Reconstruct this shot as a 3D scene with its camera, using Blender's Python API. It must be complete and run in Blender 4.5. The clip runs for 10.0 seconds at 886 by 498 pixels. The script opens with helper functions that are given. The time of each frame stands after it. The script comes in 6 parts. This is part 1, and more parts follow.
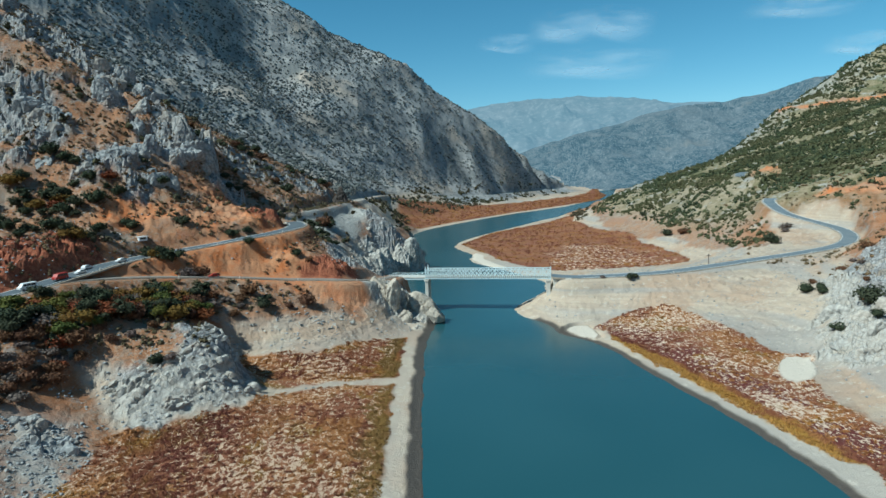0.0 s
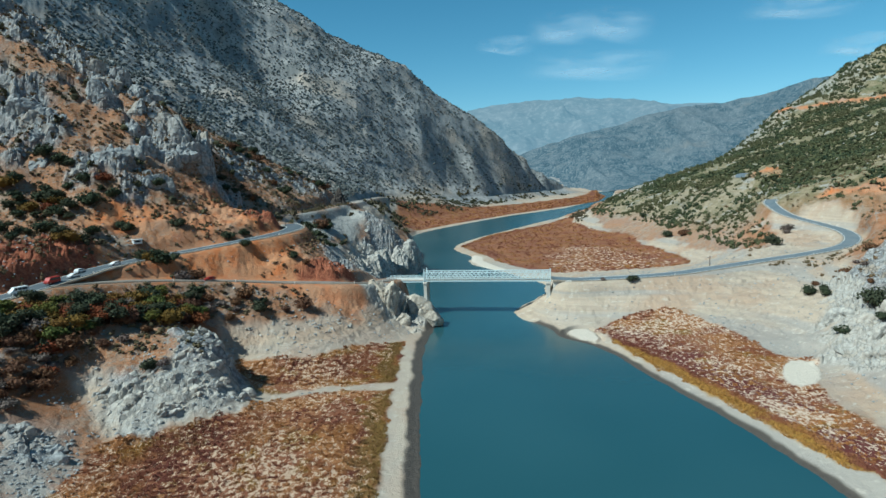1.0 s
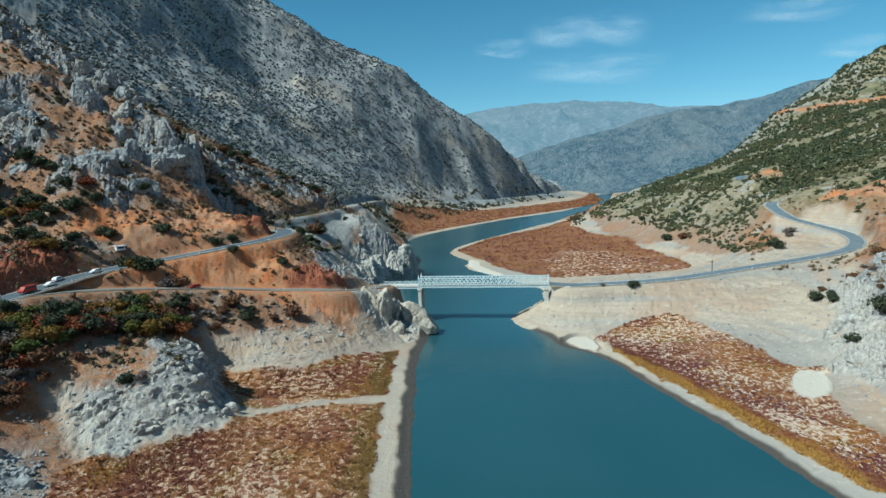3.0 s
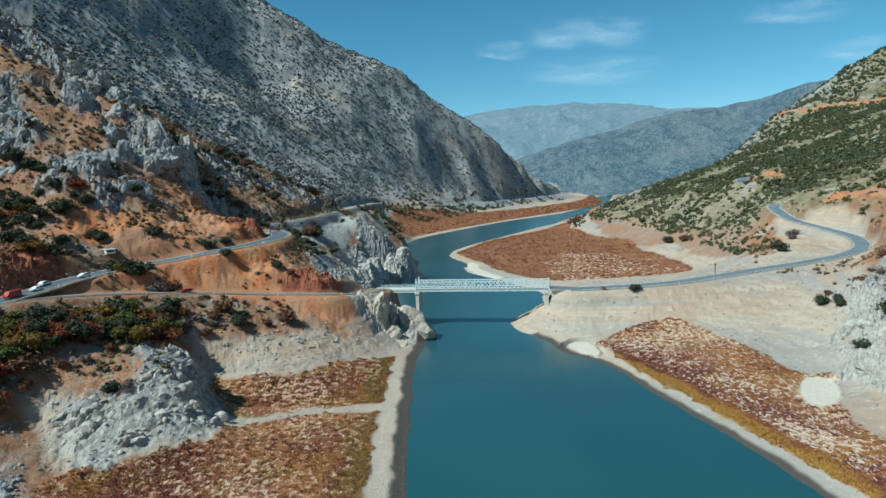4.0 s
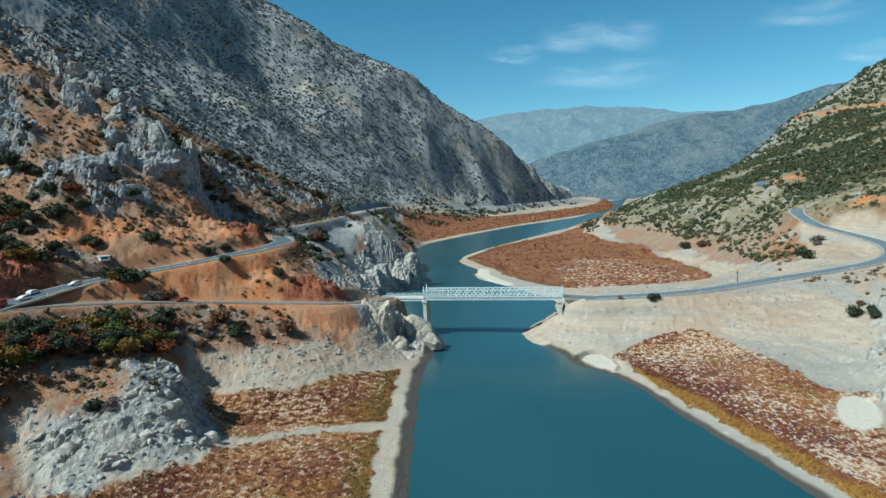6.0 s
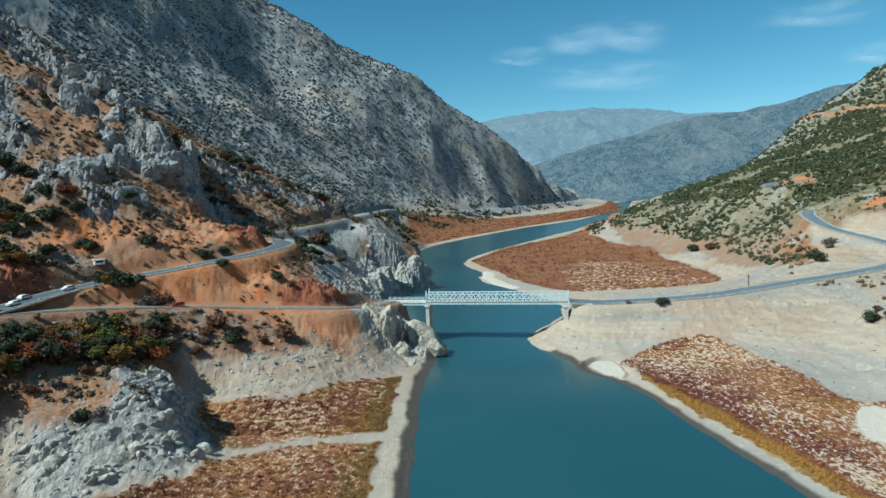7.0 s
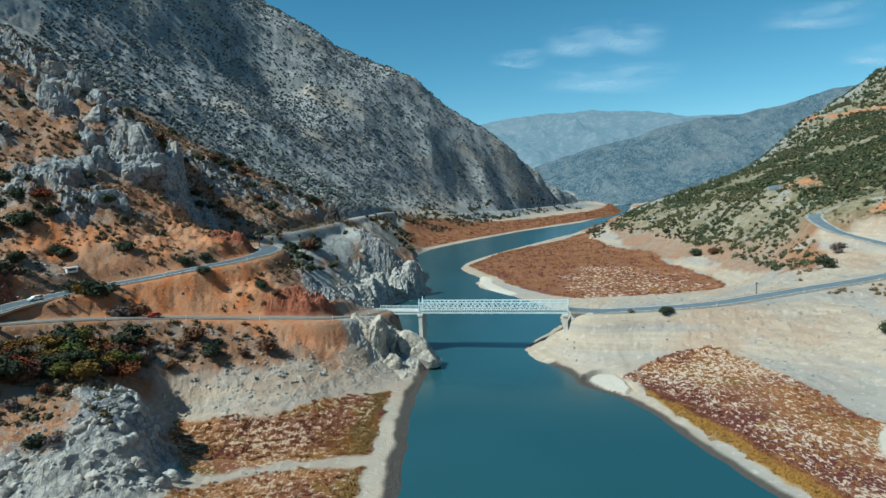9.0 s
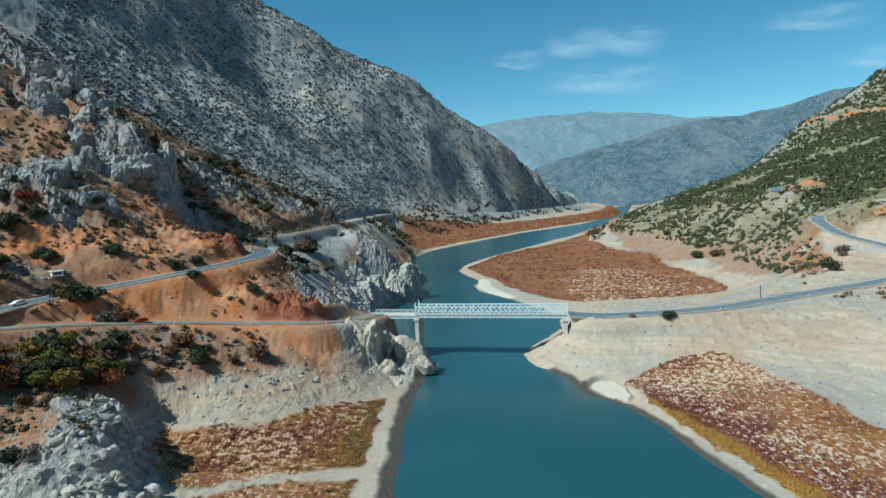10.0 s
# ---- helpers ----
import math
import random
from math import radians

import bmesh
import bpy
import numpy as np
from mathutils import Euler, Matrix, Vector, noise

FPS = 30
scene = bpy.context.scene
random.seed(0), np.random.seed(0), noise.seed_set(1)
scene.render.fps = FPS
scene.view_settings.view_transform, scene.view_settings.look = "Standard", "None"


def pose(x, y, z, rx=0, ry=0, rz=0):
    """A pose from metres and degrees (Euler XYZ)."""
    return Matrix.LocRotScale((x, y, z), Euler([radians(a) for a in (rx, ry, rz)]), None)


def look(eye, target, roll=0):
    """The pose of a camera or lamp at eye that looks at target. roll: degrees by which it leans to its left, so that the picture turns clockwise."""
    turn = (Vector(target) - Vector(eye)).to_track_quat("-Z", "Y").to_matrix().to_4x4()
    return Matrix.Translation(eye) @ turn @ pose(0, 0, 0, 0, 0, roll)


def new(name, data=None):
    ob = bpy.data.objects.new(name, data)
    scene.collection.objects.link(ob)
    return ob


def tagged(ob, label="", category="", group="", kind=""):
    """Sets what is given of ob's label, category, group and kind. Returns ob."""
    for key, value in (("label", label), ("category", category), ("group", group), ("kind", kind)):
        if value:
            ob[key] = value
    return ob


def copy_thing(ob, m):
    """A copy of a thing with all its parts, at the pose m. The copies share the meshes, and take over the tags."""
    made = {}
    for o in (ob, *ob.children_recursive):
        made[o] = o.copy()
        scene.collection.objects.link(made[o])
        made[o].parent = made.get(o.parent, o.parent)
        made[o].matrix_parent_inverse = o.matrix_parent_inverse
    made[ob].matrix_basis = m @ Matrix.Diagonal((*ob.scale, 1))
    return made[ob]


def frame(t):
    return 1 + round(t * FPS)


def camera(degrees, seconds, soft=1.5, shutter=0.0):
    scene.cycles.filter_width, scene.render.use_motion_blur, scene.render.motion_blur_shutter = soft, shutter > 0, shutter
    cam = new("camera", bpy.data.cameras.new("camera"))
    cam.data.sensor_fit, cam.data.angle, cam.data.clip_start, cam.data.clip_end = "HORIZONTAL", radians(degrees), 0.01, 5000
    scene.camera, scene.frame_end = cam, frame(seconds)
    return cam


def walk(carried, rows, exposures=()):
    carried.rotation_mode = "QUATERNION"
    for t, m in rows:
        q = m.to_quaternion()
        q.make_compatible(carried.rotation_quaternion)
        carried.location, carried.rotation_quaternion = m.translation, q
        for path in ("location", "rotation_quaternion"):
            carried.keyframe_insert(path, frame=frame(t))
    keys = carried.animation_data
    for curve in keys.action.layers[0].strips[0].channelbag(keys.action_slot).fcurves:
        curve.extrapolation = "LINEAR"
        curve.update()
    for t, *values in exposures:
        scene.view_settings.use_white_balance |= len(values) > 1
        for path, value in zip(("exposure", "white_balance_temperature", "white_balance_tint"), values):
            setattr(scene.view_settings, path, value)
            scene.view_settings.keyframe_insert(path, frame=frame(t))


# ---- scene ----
cam = camera(72.0, 10.0)
PATH = [
    (0, (-2.867, -0.67, 52.87), (-2.837, 1.316, 52.631), -1.9),
    (0.5, (-2.72, 0.492, 52.827), (-2.69, 2.478, 52.591), -2.0),
    (1, (-2.525, 1.796, 52.861), (-2.493, 3.782, 52.627), -2.0),
    (1.5, (-2.273, 3.197, 52.851), (-2.24, 5.183, 52.618), -2.0),
    (2, (-1.927, 4.869, 52.83), (-1.893, 6.856, 52.599), -2.0),
    (2.5, (-1.648, 6.558, 52.785), (-1.611, 8.545, 52.558), -2.1),
    (4, (-0.602, 12.825, 52.593), (-0.561, 14.813, 52.376), -2.2),
    (4.5, (-0.28, 15.022, 52.52), (-0.24, 17.01, 52.307), -2.2),
    (5, (0.084, 17.315, 52.527), (0.112, 19.304, 52.318), -2.2),
    (5.5, (0.375, 19.59, 52.546), (0.39, 21.579, 52.34), -2.2),
    (7, (1.4, 26.809, 52.373), (1.387, 28.799, 52.178), -2.3),
    (7.5, (1.943, 29.149, 52.368), (1.927, 31.139, 52.175), -2.3),
    (8, (2.41, 31.533, 52.438), (2.395, 33.524, 52.248), -2.3),
    (8.5, (2.868, 33.785, 52.527), (2.854, 35.776, 52.339), -2.3),
    (9, (3.383, 36.264, 52.628), (3.371, 38.255, 52.441), -2.3),
    (9.5, (3.818, 38.53, 52.604), (3.807, 40.521, 52.419), -2.3),
    (10, (4.183, 40.884, 52.549), (4.173, 42.876, 52.367), -2.3),
]
walk(cam, [(t, look(eye, target, roll)) for t, eye, target, roll in PATH],
     exposures=[(0, 0.2, 5750, -6), (10, 0.2, 5750, -6)])

# ---- sky and sun ----
SUN_AZ, SUN_EL = (-0.88, -0.47), 48.0
world = bpy.data.worlds.new("world")
scene.world = world
world.use_nodes = True
wt = world.node_tree
wt.nodes.clear()
sky = wt.nodes.new("ShaderNodeTexSky")
sky.sky_type = "NISHITA"
sky.sun_disc = False
sky.sun_elevation = radians(SUN_EL)
sky.sun_rotation = math.atan2(SUN_AZ[0], SUN_AZ[1])
sky.altitude = 1800
sky.air_density, sky.dust_density, sky.ozone_density = 1.0, 0.1, 2.5
back = wt.nodes.new("ShaderNodeBackground")
back.inputs["Strength"].default_value = 0.09
wout = wt.nodes.new("ShaderNodeOutputWorld")
deep = wt.nodes.new("ShaderNodeHueSaturation")
deep.inputs["Saturation"].default_value = 1.2
deep.inputs["Hue"].default_value = 0.478
wt.links.new(sky.outputs[0], deep.inputs["Color"])
wt.links.new(deep.outputs[0], back.inputs["Color"])
wt.links.new(back.outputs[0], wout.inputs["Surface"])
sun = new("sun", bpy.data.lights.new("sun", "SUN"))
sun.data.energy, sun.data.angle, sun.data.color = 5.0, radians(0.53), (1.0, 0.95, 0.87)
_ce = math.cos(radians(SUN_EL))
sun.matrix_world = look((0, 0, 300), (-SUN_AZ[0] * _ce, -SUN_AZ[1] * _ce, 300 - math.sin(radians(SUN_EL))))

# ---- materials ----
class Nodes:
    """A material's node tree with short ways to add to it."""

    def __init__(self, name, rough=0.9, metal=0.0):
        self.mat = bpy.data.materials.new(name)
        self.mat.use_nodes = True
        self.t = self.mat.node_tree
        self.bsdf = self.t.nodes["Principled BSDF"]
        self.bsdf.inputs["Roughness"].default_value = rough
        self.bsdf.inputs["Metallic"].default_value = metal
        self.bsdf.inputs["Specular IOR Level"].default_value = 0.3
        self.co = self.add("ShaderNodeTexCoord").outputs["Object"]

    def add(self, kind):
        return self.t.nodes.new(kind)

    def put(self, socket, value):
        if hasattr(value, "is_linked"):
            self.t.links.new(value, socket)
        elif isinstance(value, (tuple, list)) and len(value) == 3 and socket.type == "RGBA":
            socket.default_value = (*value, 1)
        else:
            socket.default_value = value

    def noise(self, scale, detail=3.0, rough=0.55, co=None, warp=0.0):
        n = self.add("ShaderNodeTexNoise")
        self.put(n.inputs["Vector"], co or self.co)
        n.inputs["Scale"].default_value, n.inputs["Detail"].default_value = scale, detail
        n.inputs["Roughness"].default_value, n.inputs["Distortion"].default_value = rough, warp
        return n.outputs["Fac"]

    def cells(self, scale, feature="F1", out="Distance", co=None):
        n = self.add("ShaderNodeTexVoronoi")
        n.feature = feature
        self.put(n.inputs["Vector"], co or self.co)
        n.inputs["Scale"].default_value = scale
        return n.outputs[out]

    def span(self, v, a, b, lo=0.0, hi=1.0):
        n = self.add("ShaderNodeMapRange")
        n.interpolation_type = "SMOOTHSTEP"
        for k, x in zip(("Value", "From Min", "From Max", "To Min", "To Max"), (v, a, b, lo, hi)):
            self.put(n.inputs[k], x)
        return n.outputs["Result"]

    def math(self, op, a, b=0.0):
        n = self.add("ShaderNodeMath")
        n.operation = op
        self.put(n.inputs[0], a)
        self.put(n.inputs[1], b)
        return n.outputs[0]

    def mix(self, f, a, b, blend="MIX"):
        n = self.add("ShaderNodeMix")
        n.data_type, n.blend_type = "RGBA", blend
        self.put(n.inputs["Factor"], f)
        self.put(n.inputs[6], a)
        self.put(n.inputs[7], b)
        return n.outputs[2]

    def attr(self, name):
        n = self.add("ShaderNodeAttribute")
        n.attribute_name = name
        return n.outputs["Fac"]

    def stretch(self, x, y, z):
        n = self.add("ShaderNodeMapping")
        self.put(n.inputs["Vector"], self.co)
        n.inputs["Scale"].default_value = (x, y, z)
        return n.outputs[0]

    def bump(self, height, strength=0.5, distance=0.1):
        n = self.add("ShaderNodeBump")
        n.inputs["Strength"].default_value, n.inputs["Distance"].default_value = strength, distance
        self.put(n.inputs["Height"], height)
        self.put(self.bsdf.inputs["Normal"], n.outputs[0])

    def random(self):
        return self.add("ShaderNodeObjectInfo").outputs["Random"]

    def island(self):
        return self.add("ShaderNodeNewGeometry").outputs["Random Per Island"]

    def done(self, colour, rough=None):
        self.put(self.bsdf.inputs["Base Color"], colour)
        if rough is not None:
            self.put(self.bsdf.inputs["Roughness"], rough)
        return self.mat


def ground_material():
    m = Nodes("ground", 0.95)
    m.bsdf.inputs["Specular IOR Level"].default_value = 0.15
    n20, n4, n1, n03 = m.noise(0.035, 4), m.noise(0.22, 4), m.noise(0.9, 4, 0.6), m.noise(4.0, 3, 0.65)
    grit = m.cells(2.2, out="Color")
    # dry stony soil with withered grass
    soil = m.mix(m.span(n4, 0.35, 0.65), (0.235, 0.105, 0.051), (0.355, 0.176, 0.092))
    soil = m.mix(m.span(n1, 0.50, 0.62), soil, (0.345, 0.24, 0.165))
    soil = m.mix(m.span(m.noise(0.45, 5, 0.68), 0.52, 0.62, 0, 0.55), soil, (0.12, 0.07, 0.042))
    soil = m.mix(m.span(m.noise(0.3, 5, 0.66, None, 0.8), 0.56, 0.64, 0, 0.8), soil, (0.23, 0.225, 0.215))
    soil = m.mix(m.span(n03, 0.50, 0.64, 0, 0.75), soil, (0.105, 0.072, 0.048))
    soil = m.mix(m.span(m.noise(1.6, 3, 0.7), 0.54, 0.64, 0, 0.65), soil, (0.30, 0.265, 0.225))
    soil = m.mix(m.span(m.noise(0.11, 4, 0.6), 0.50, 0.62, 0, 0.65), soil, (0.265, 0.218, 0.175))
    soil = m.mix(m.span(n20, 0.50, 0.64, 0, 0.7), soil, (0.30, 0.14, 0.07))
    # limestone
    cracks = m.cells(0.55, "DISTANCE_TO_EDGE", "Distance", m.stretch(1, 0.7, 0.45))
    rock = m.mix(m.span(n1, 0.34, 0.66), (0.165, 0.18, 0.19), (0.38, 0.39, 0.39))
    rock = m.mix(m.span(n4, 0.54, 0.66, 0, 0.5), rock, (0.36, 0.27, 0.18))
    rock = m.mix(m.span(n03, 0.54, 0.70, 0, 0.6), rock, (0.115, 0.115, 0.11))
    rock = m.mix(m.span(cracks, 0.0, 0.07, 0.65, 0), rock, (0.08, 0.08, 0.08))
    # iron-rich cuts
    orange = m.mix(m.span(n4, 0.36, 0.62), (0.47, 0.16, 0.058), (0.45, 0.222, 0.115))
    orange = m.mix(m.span(n1, 0.54, 0.70, 0, 0.5), orange, (0.47, 0.29, 0.17))
    orange = m.mix(m.span(m.noise(0.4, 5, 0.68), 0.54, 0.64, 0, 0.7), orange, (0.22, 0.115, 0.07))
    orange = m.mix(m.span(n20, 0.46, 0.62, 0, 0.35), orange, (0.36, 0.235, 0.16))
    orange = m.mix(m.span(n03, 0.55, 0.70, 0, 0.5), orange, (0.17, 0.075, 0.04))
    # bleached drawdown zone, streaked along its old water lines
    lines = m.noise(1.0, 3, 0.6, m.stretch(0.02, 0.02, 1.4))
    pale = m.mix(m.span(lines, 0.35, 0.65), (0.435, 0.358, 0.28), (0.36, 0.298, 0.238))
    pale = m.mix(m.span(n4, 0.45, 0.65, 0, 0.7), pale, (0.44, 0.37, 0.285))
    pale = m.mix(m.span(n20, 0.48, 0.62, 0, 0.65), pale, (0.38, 0.265, 0.185))
    pale = m.mix(m.span(m.noise(1.0, 2, 0.5, m.stretch(0.008, 0.008, 0.28)), 0.50, 0.62, 0, m.span(m.attr("gold"), 0, 1, 0.25, 0.7)), pale, (0.30, 0.295, 0.28))
    pale = m.mix(m.span(m.noise(0.5, 5, 0.7), 0.56, 0.64, 0, 0.6), pale, (0.50, 0.455, 0.39))
    pale = m.mix(m.span(n03, 0.56, 0.68, 0, 0.6), pale, (0.25, 0.23, 0.205))
    # scree
    scree = m.mix(m.span(n1, 0.35, 0.65), (0.29, 0.29, 0.28), (0.385, 0.375, 0.345))
    scree = m.mix(m.span(n03, 0.5, 0.7, 0, 0.6), scree, (0.14, 0.14, 0.135))
    # tufted drawdown flats
    shore = m.attr("shore")
    tuft = m.noise(1.5, 4, 0.66, m.stretch(1, 0.6, 1), 0.6)
    plants = m.mix(m.span(m.noise(0.06, 3), 0.42, 0.58), (0.33, 0.145, 0.055), (0.23, 0.088, 0.048))
    plants = m.mix(m.span(m.noise(0.11, 3, 0.6), 0.53, 0.63, 0, 0.9), plants, (0.20, 0.115, 0.032))
    edge = m.math("ADD", shore, m.math("MULTIPLY", m.noise(0.12, 3), 6.0))
    plants = m.mix(m.math("MULTIPLY", m.span(edge, 9.6, 11.6, 1, 0), m.attr("gold")), plants, (0.36, 0.205, 0.045))
    wine = m.math("MULTIPLY", m.math("MULTIPLY", m.span(edge, 10.5, 13.0), m.span(edge, 19.0, 26.0, 1, 0)), m.attr("gold"))
    plants = m.mix(m.math("MULTIPLY", wine, m.span(m.noise(0.09, 3), 0.4, 0.52)), plants, (0.125, 0.032, 0.03))
    olive = m.math("MULTIPLY", m.span(edge, 9.0, 10.5), m.span(edge, 13.5, 16.0, 1, 0))
    plants = m.mix(m.math("MULTIPLY", olive, m.span(m.attr("gold"), 0, 1, 0.5, 0)), plants, (0.21, 0.12, 0.035))
    plants = m.mix(m.span(n03, 0.42, 0.66, 0, 0.75), plants, (0.06, 0.035, 0.018))
    bare = m.mix(m.attr("gold"), m.mix(n1, (0.52, 0.39, 0.285), (0.42, 0.295, 0.205)), m.mix(n1, (0.60, 0.49, 0.39), (0.50, 0.375, 0.28)))
    cover = m.math("ADD", tuft, m.math("MULTIPLY", m.span(m.noise(0.045, 2), 0.35, 0.65, -1, 1), 0.045))
    cover = m.math("ADD", cover, m.span(edge, 10.0, 13.0, 0.18, 0))
    cover = m.math("SUBTRACT", cover, m.math("MULTIPLY", m.attr("gold"), 0.02))
    cover = m.math("ADD", cover, m.math("MULTIPLY", m.attr("dense"), 0.14))
    flat = m.mix(m.span(cover, 0.41, 0.49), bare, plants)
    flat = m.mix(m.math("MULTIPLY", m.attr("dense"), 0.55), flat, m.mix(n4, (0.27, 0.125, 0.075), (0.195, 0.088, 0.055)))
    specks = m.math("MULTIPLY", m.span(m.cells(0.42, co=m.stretch(1, 0.7, 1)), 0.30, 0.50, 1, 0), m.attr("speck"))
    flat = m.mix(specks, flat, (0.56, 0.42, 0.32))
    # scrubby range, far off: pale stone between dark bushes, greys cooled for painted haze
    n60 = m.noise(0.012, 4, 0.55)
    range_ = m.mix(m.span(n20, 0.38, 0.62), (0.20, 0.207, 0.212), (0.325, 0.322, 0.314))
    range_ = m.mix(m.span(n60, 0.52, 0.66, 0, 0.75), range_, (0.40, 0.335, 0.275))
    range_ = m.mix(m.span(m.noise(0.02, 3, 0.6, m.stretch(1, 0.4, 1)), 0.54, 0.66, 0, 0.55), range_, (0.15, 0.158, 0.155))
    dots = m.math("ADD", m.cells(0.2), m.math("MULTIPLY", m.noise(0.05, 2), 0.5))
    range_ = m.mix(m.span(dots, 0.46, 0.60, 0.6, 0), range_, (0.09, 0.10, 0.095))
    # maquis hill: olive grass, pale stone and tan earth under the bushes
    hill = m.mix(m.span(n4, 0.38, 0.62), (0.17, 0.15, 0.085), (0.27, 0.225, 0.15))
    hill = m.mix(m.span(n20, 0.50, 0.62, 0, 0.8), hill, (0.10, 0.105, 0.052))
    hill = m.mix(m.span(m.noise(0.07, 4, 0.65), 0.54, 0.64, 0, 0.85), hill, (0.33, 0.325, 0.305))
    hill = m.mix(m.span(n1, 0.55, 0.66, 0, 0.6), hill, (0.08, 0.082, 0.045))
    wet = m.mix(n1, (0.062, 0.054, 0.048), (0.10, 0.087, 0.075))
    hill = m.mix(m.math("MULTIPLY", m.attr("stony"), 0.55), hill, m.mix(m.span(n4, 0.4, 0.6), (0.24, 0.245, 0.24), (0.38, 0.375, 0.355)))
    c = m.mix(m.attr("hill"), soil, hill)
    c = m.mix(m.attr("scree"), c, scree)
    c = m.mix(m.attr("orange"), c, orange)
    c = m.mix(m.attr("pale"), c, pale)
    bar = m.math("MULTIPLY", m.span(n4, 0.3, 0.6, 0.75, 1.0), m.attr("rock"))
    whiter = m.mix(m.math("MULTIPLY", m.attr("pale"), 0.55), rock, m.mix(n1, (0.36, 0.335, 0.29), (0.56, 0.525, 0.465)))
    c = m.mix(bar, c, whiter)
    split = m.cells(0.3, "DISTANCE_TO_EDGE", "Distance", m.stretch(1, 0.8, 0.6))
    crack = m.math("MAXIMUM", m.span(cracks, 0.0, 0.06, 0.35, 0), m.span(split, 0.0, 0.035, 0.4, 0))
    c = m.mix(m.math("MULTIPLY", m.math("MULTIPLY", crack, m.attr("rock")), m.span(n4, 0.45, 0.58, 0.0, 1.0)), c, (0.085, 0.088, 0.09))
    redrock = m.mix(m.span(n1, 0.35, 0.65), (0.20, 0.062, 0.036), (0.33, 0.125, 0.07))
    redrock = m.mix(m.span(n03, 0.52, 0.68, 0, 0.7), redrock, (0.085, 0.035, 0.025))
    c = m.mix(m.attr("red"), c, redrock)
    c = m.mix(m.attr("far"), c, range_)
    c = m.mix(m.attr("flat"), c, flat)
    c = m.mix(m.attr("wet"), c, wet)
    c = m.mix(m.attr("sand"), c, m.mix(n1, (0.60, 0.54, 0.46), (0.50, 0.455, 0.39)))
    relief = m.math("ADD", m.math("MULTIPLY", n03, 0.6), m.math("ADD", n1, m.math("MULTIPLY", tuft, m.attr("flat"))))
    m.bump(relief, 0.7, 0.5)
    return m.done(c, m.span(m.attr("wet"), 0, 1, 0.95, 0.7))


def water_material():
    m = Nodes("lake_water", 0.23)
    m.bsdf.inputs["IOR"].default_value = 1.33
    m.bsdf.inputs["Specular IOR Level"].default_value = 0.5
    c = m.mix(m.span(m.noise(0.012, 2), 0.35, 0.65), (0.0175, 0.065, 0.080), (0.024, 0.076, 0.092))
    ripple = m.noise(0.9, 3, 0.6, m.stretch(1, 0.6, 1))
    m.bump(ripple, 0.25, 0.06)
    return m.done(c)


def plain(name, a, b, scale, rough=0.8, metal=0.0, bump=0.0):
    m = Nodes(name, rough, metal)
    n = m.noise(scale, 4, 0.6)
    c = m.mix(m.span(n, 0.35, 0.65), a, b)
    c = m.mix(m.span(m.noise(scale * 6, 3), 0.58, 0.72, 0, 0.45), c, tuple(0.55 * v for v in a))
    if bump:
        m.bump(m.noise(scale * 6, 3), 0.4, bump)
    return m.done(c)


M_GROUND, M_WATER = ground_material(), water_material()
M_ASPHALT = plain("asphalt", (0.075, 0.095, 0.112), (0.105, 0.125, 0.142), 0.25, 0.75, 0, 0.02)
# Lighter, bluer asphalt for the eastern roads.
M_PALE_ASPHALT = plain("pale_bluish_asphalt", (0.115, 0.15, 0.175), (0.15, 0.18, 0.20), 0.25, 0.75, 0, 0.02)
M_WORN_ROAD = plain("dusty_worn_asphalt", (0.19, 0.175, 0.16), (0.25, 0.215, 0.18), 0.3, 0.85, 0, 0.02)
M_GRAVEL = plain("gravel_verge", (0.36, 0.31, 0.25), (0.28, 0.245, 0.20), 0.6, 0.95, 0, 0.05)
M_PAINT = plain("pale_bridge_paint", (0.62, 0.72, 0.74), (0.52, 0.62, 0.65), 0.4, 0.45)
M_CONCRETE = plain("concrete", (0.60, 0.575, 0.52), (0.46, 0.44, 0.40), 0.35, 0.9, 0, 0.03)
M_STRIPE = plain("road_paint", (0.62, 0.62, 0.60), (0.5, 0.5, 0.48), 1.5, 0.7)
M_RUST = plain("weathered_steel", (0.16, 0.12, 0.10), (0.10, 0.085, 0.075), 0.8, 0.7)



def leaf_material(name, dark, light, rust):
    m = Nodes(name, 0.75)
    m.bsdf.inputs["Specular IOR Level"].default_value = 0.08
    c = m.mix(m.island(), dark, light)
    c = m.mix(m.span(m.random(), 0.2, 0.95, 0, 0.6), c, rust)
    return m.done(c)


M_LEAF = {
    "evergreen": leaf_material("evergreen_leaves", (0.024, 0.036, 0.024), (0.065, 0.078, 0.044), (0.052, 0.056, 0.036)),
    "green": leaf_material("green_leaves", (0.05, 0.07, 0.022), (0.12, 0.14, 0.04), (0.16, 0.14, 0.035)),
    "yellow": leaf_material("yellow_leaves", (0.10, 0.065, 0.018), (0.185, 0.115, 0.028), (0.15, 0.075, 0.024)),
    "red": leaf_material("red_leaves", (0.11, 0.032, 0.016), (0.20, 0.06, 0.028), (0.16, 0.065, 0.026)),
    "brown": leaf_material("withered_leaves", (0.075, 0.042, 0.026), (0.17, 0.088, 0.046), (0.12, 0.062, 0.046)),
    "bare": leaf_material("bare_twigs", (0.085, 0.07, 0.062), (0.16, 0.13, 0.115), (0.12, 0.085, 0.08)),
}
M_BARK = plain("bark", (0.11, 0.085, 0.065), (0.075, 0.06, 0.048), 3.0, 0.95)


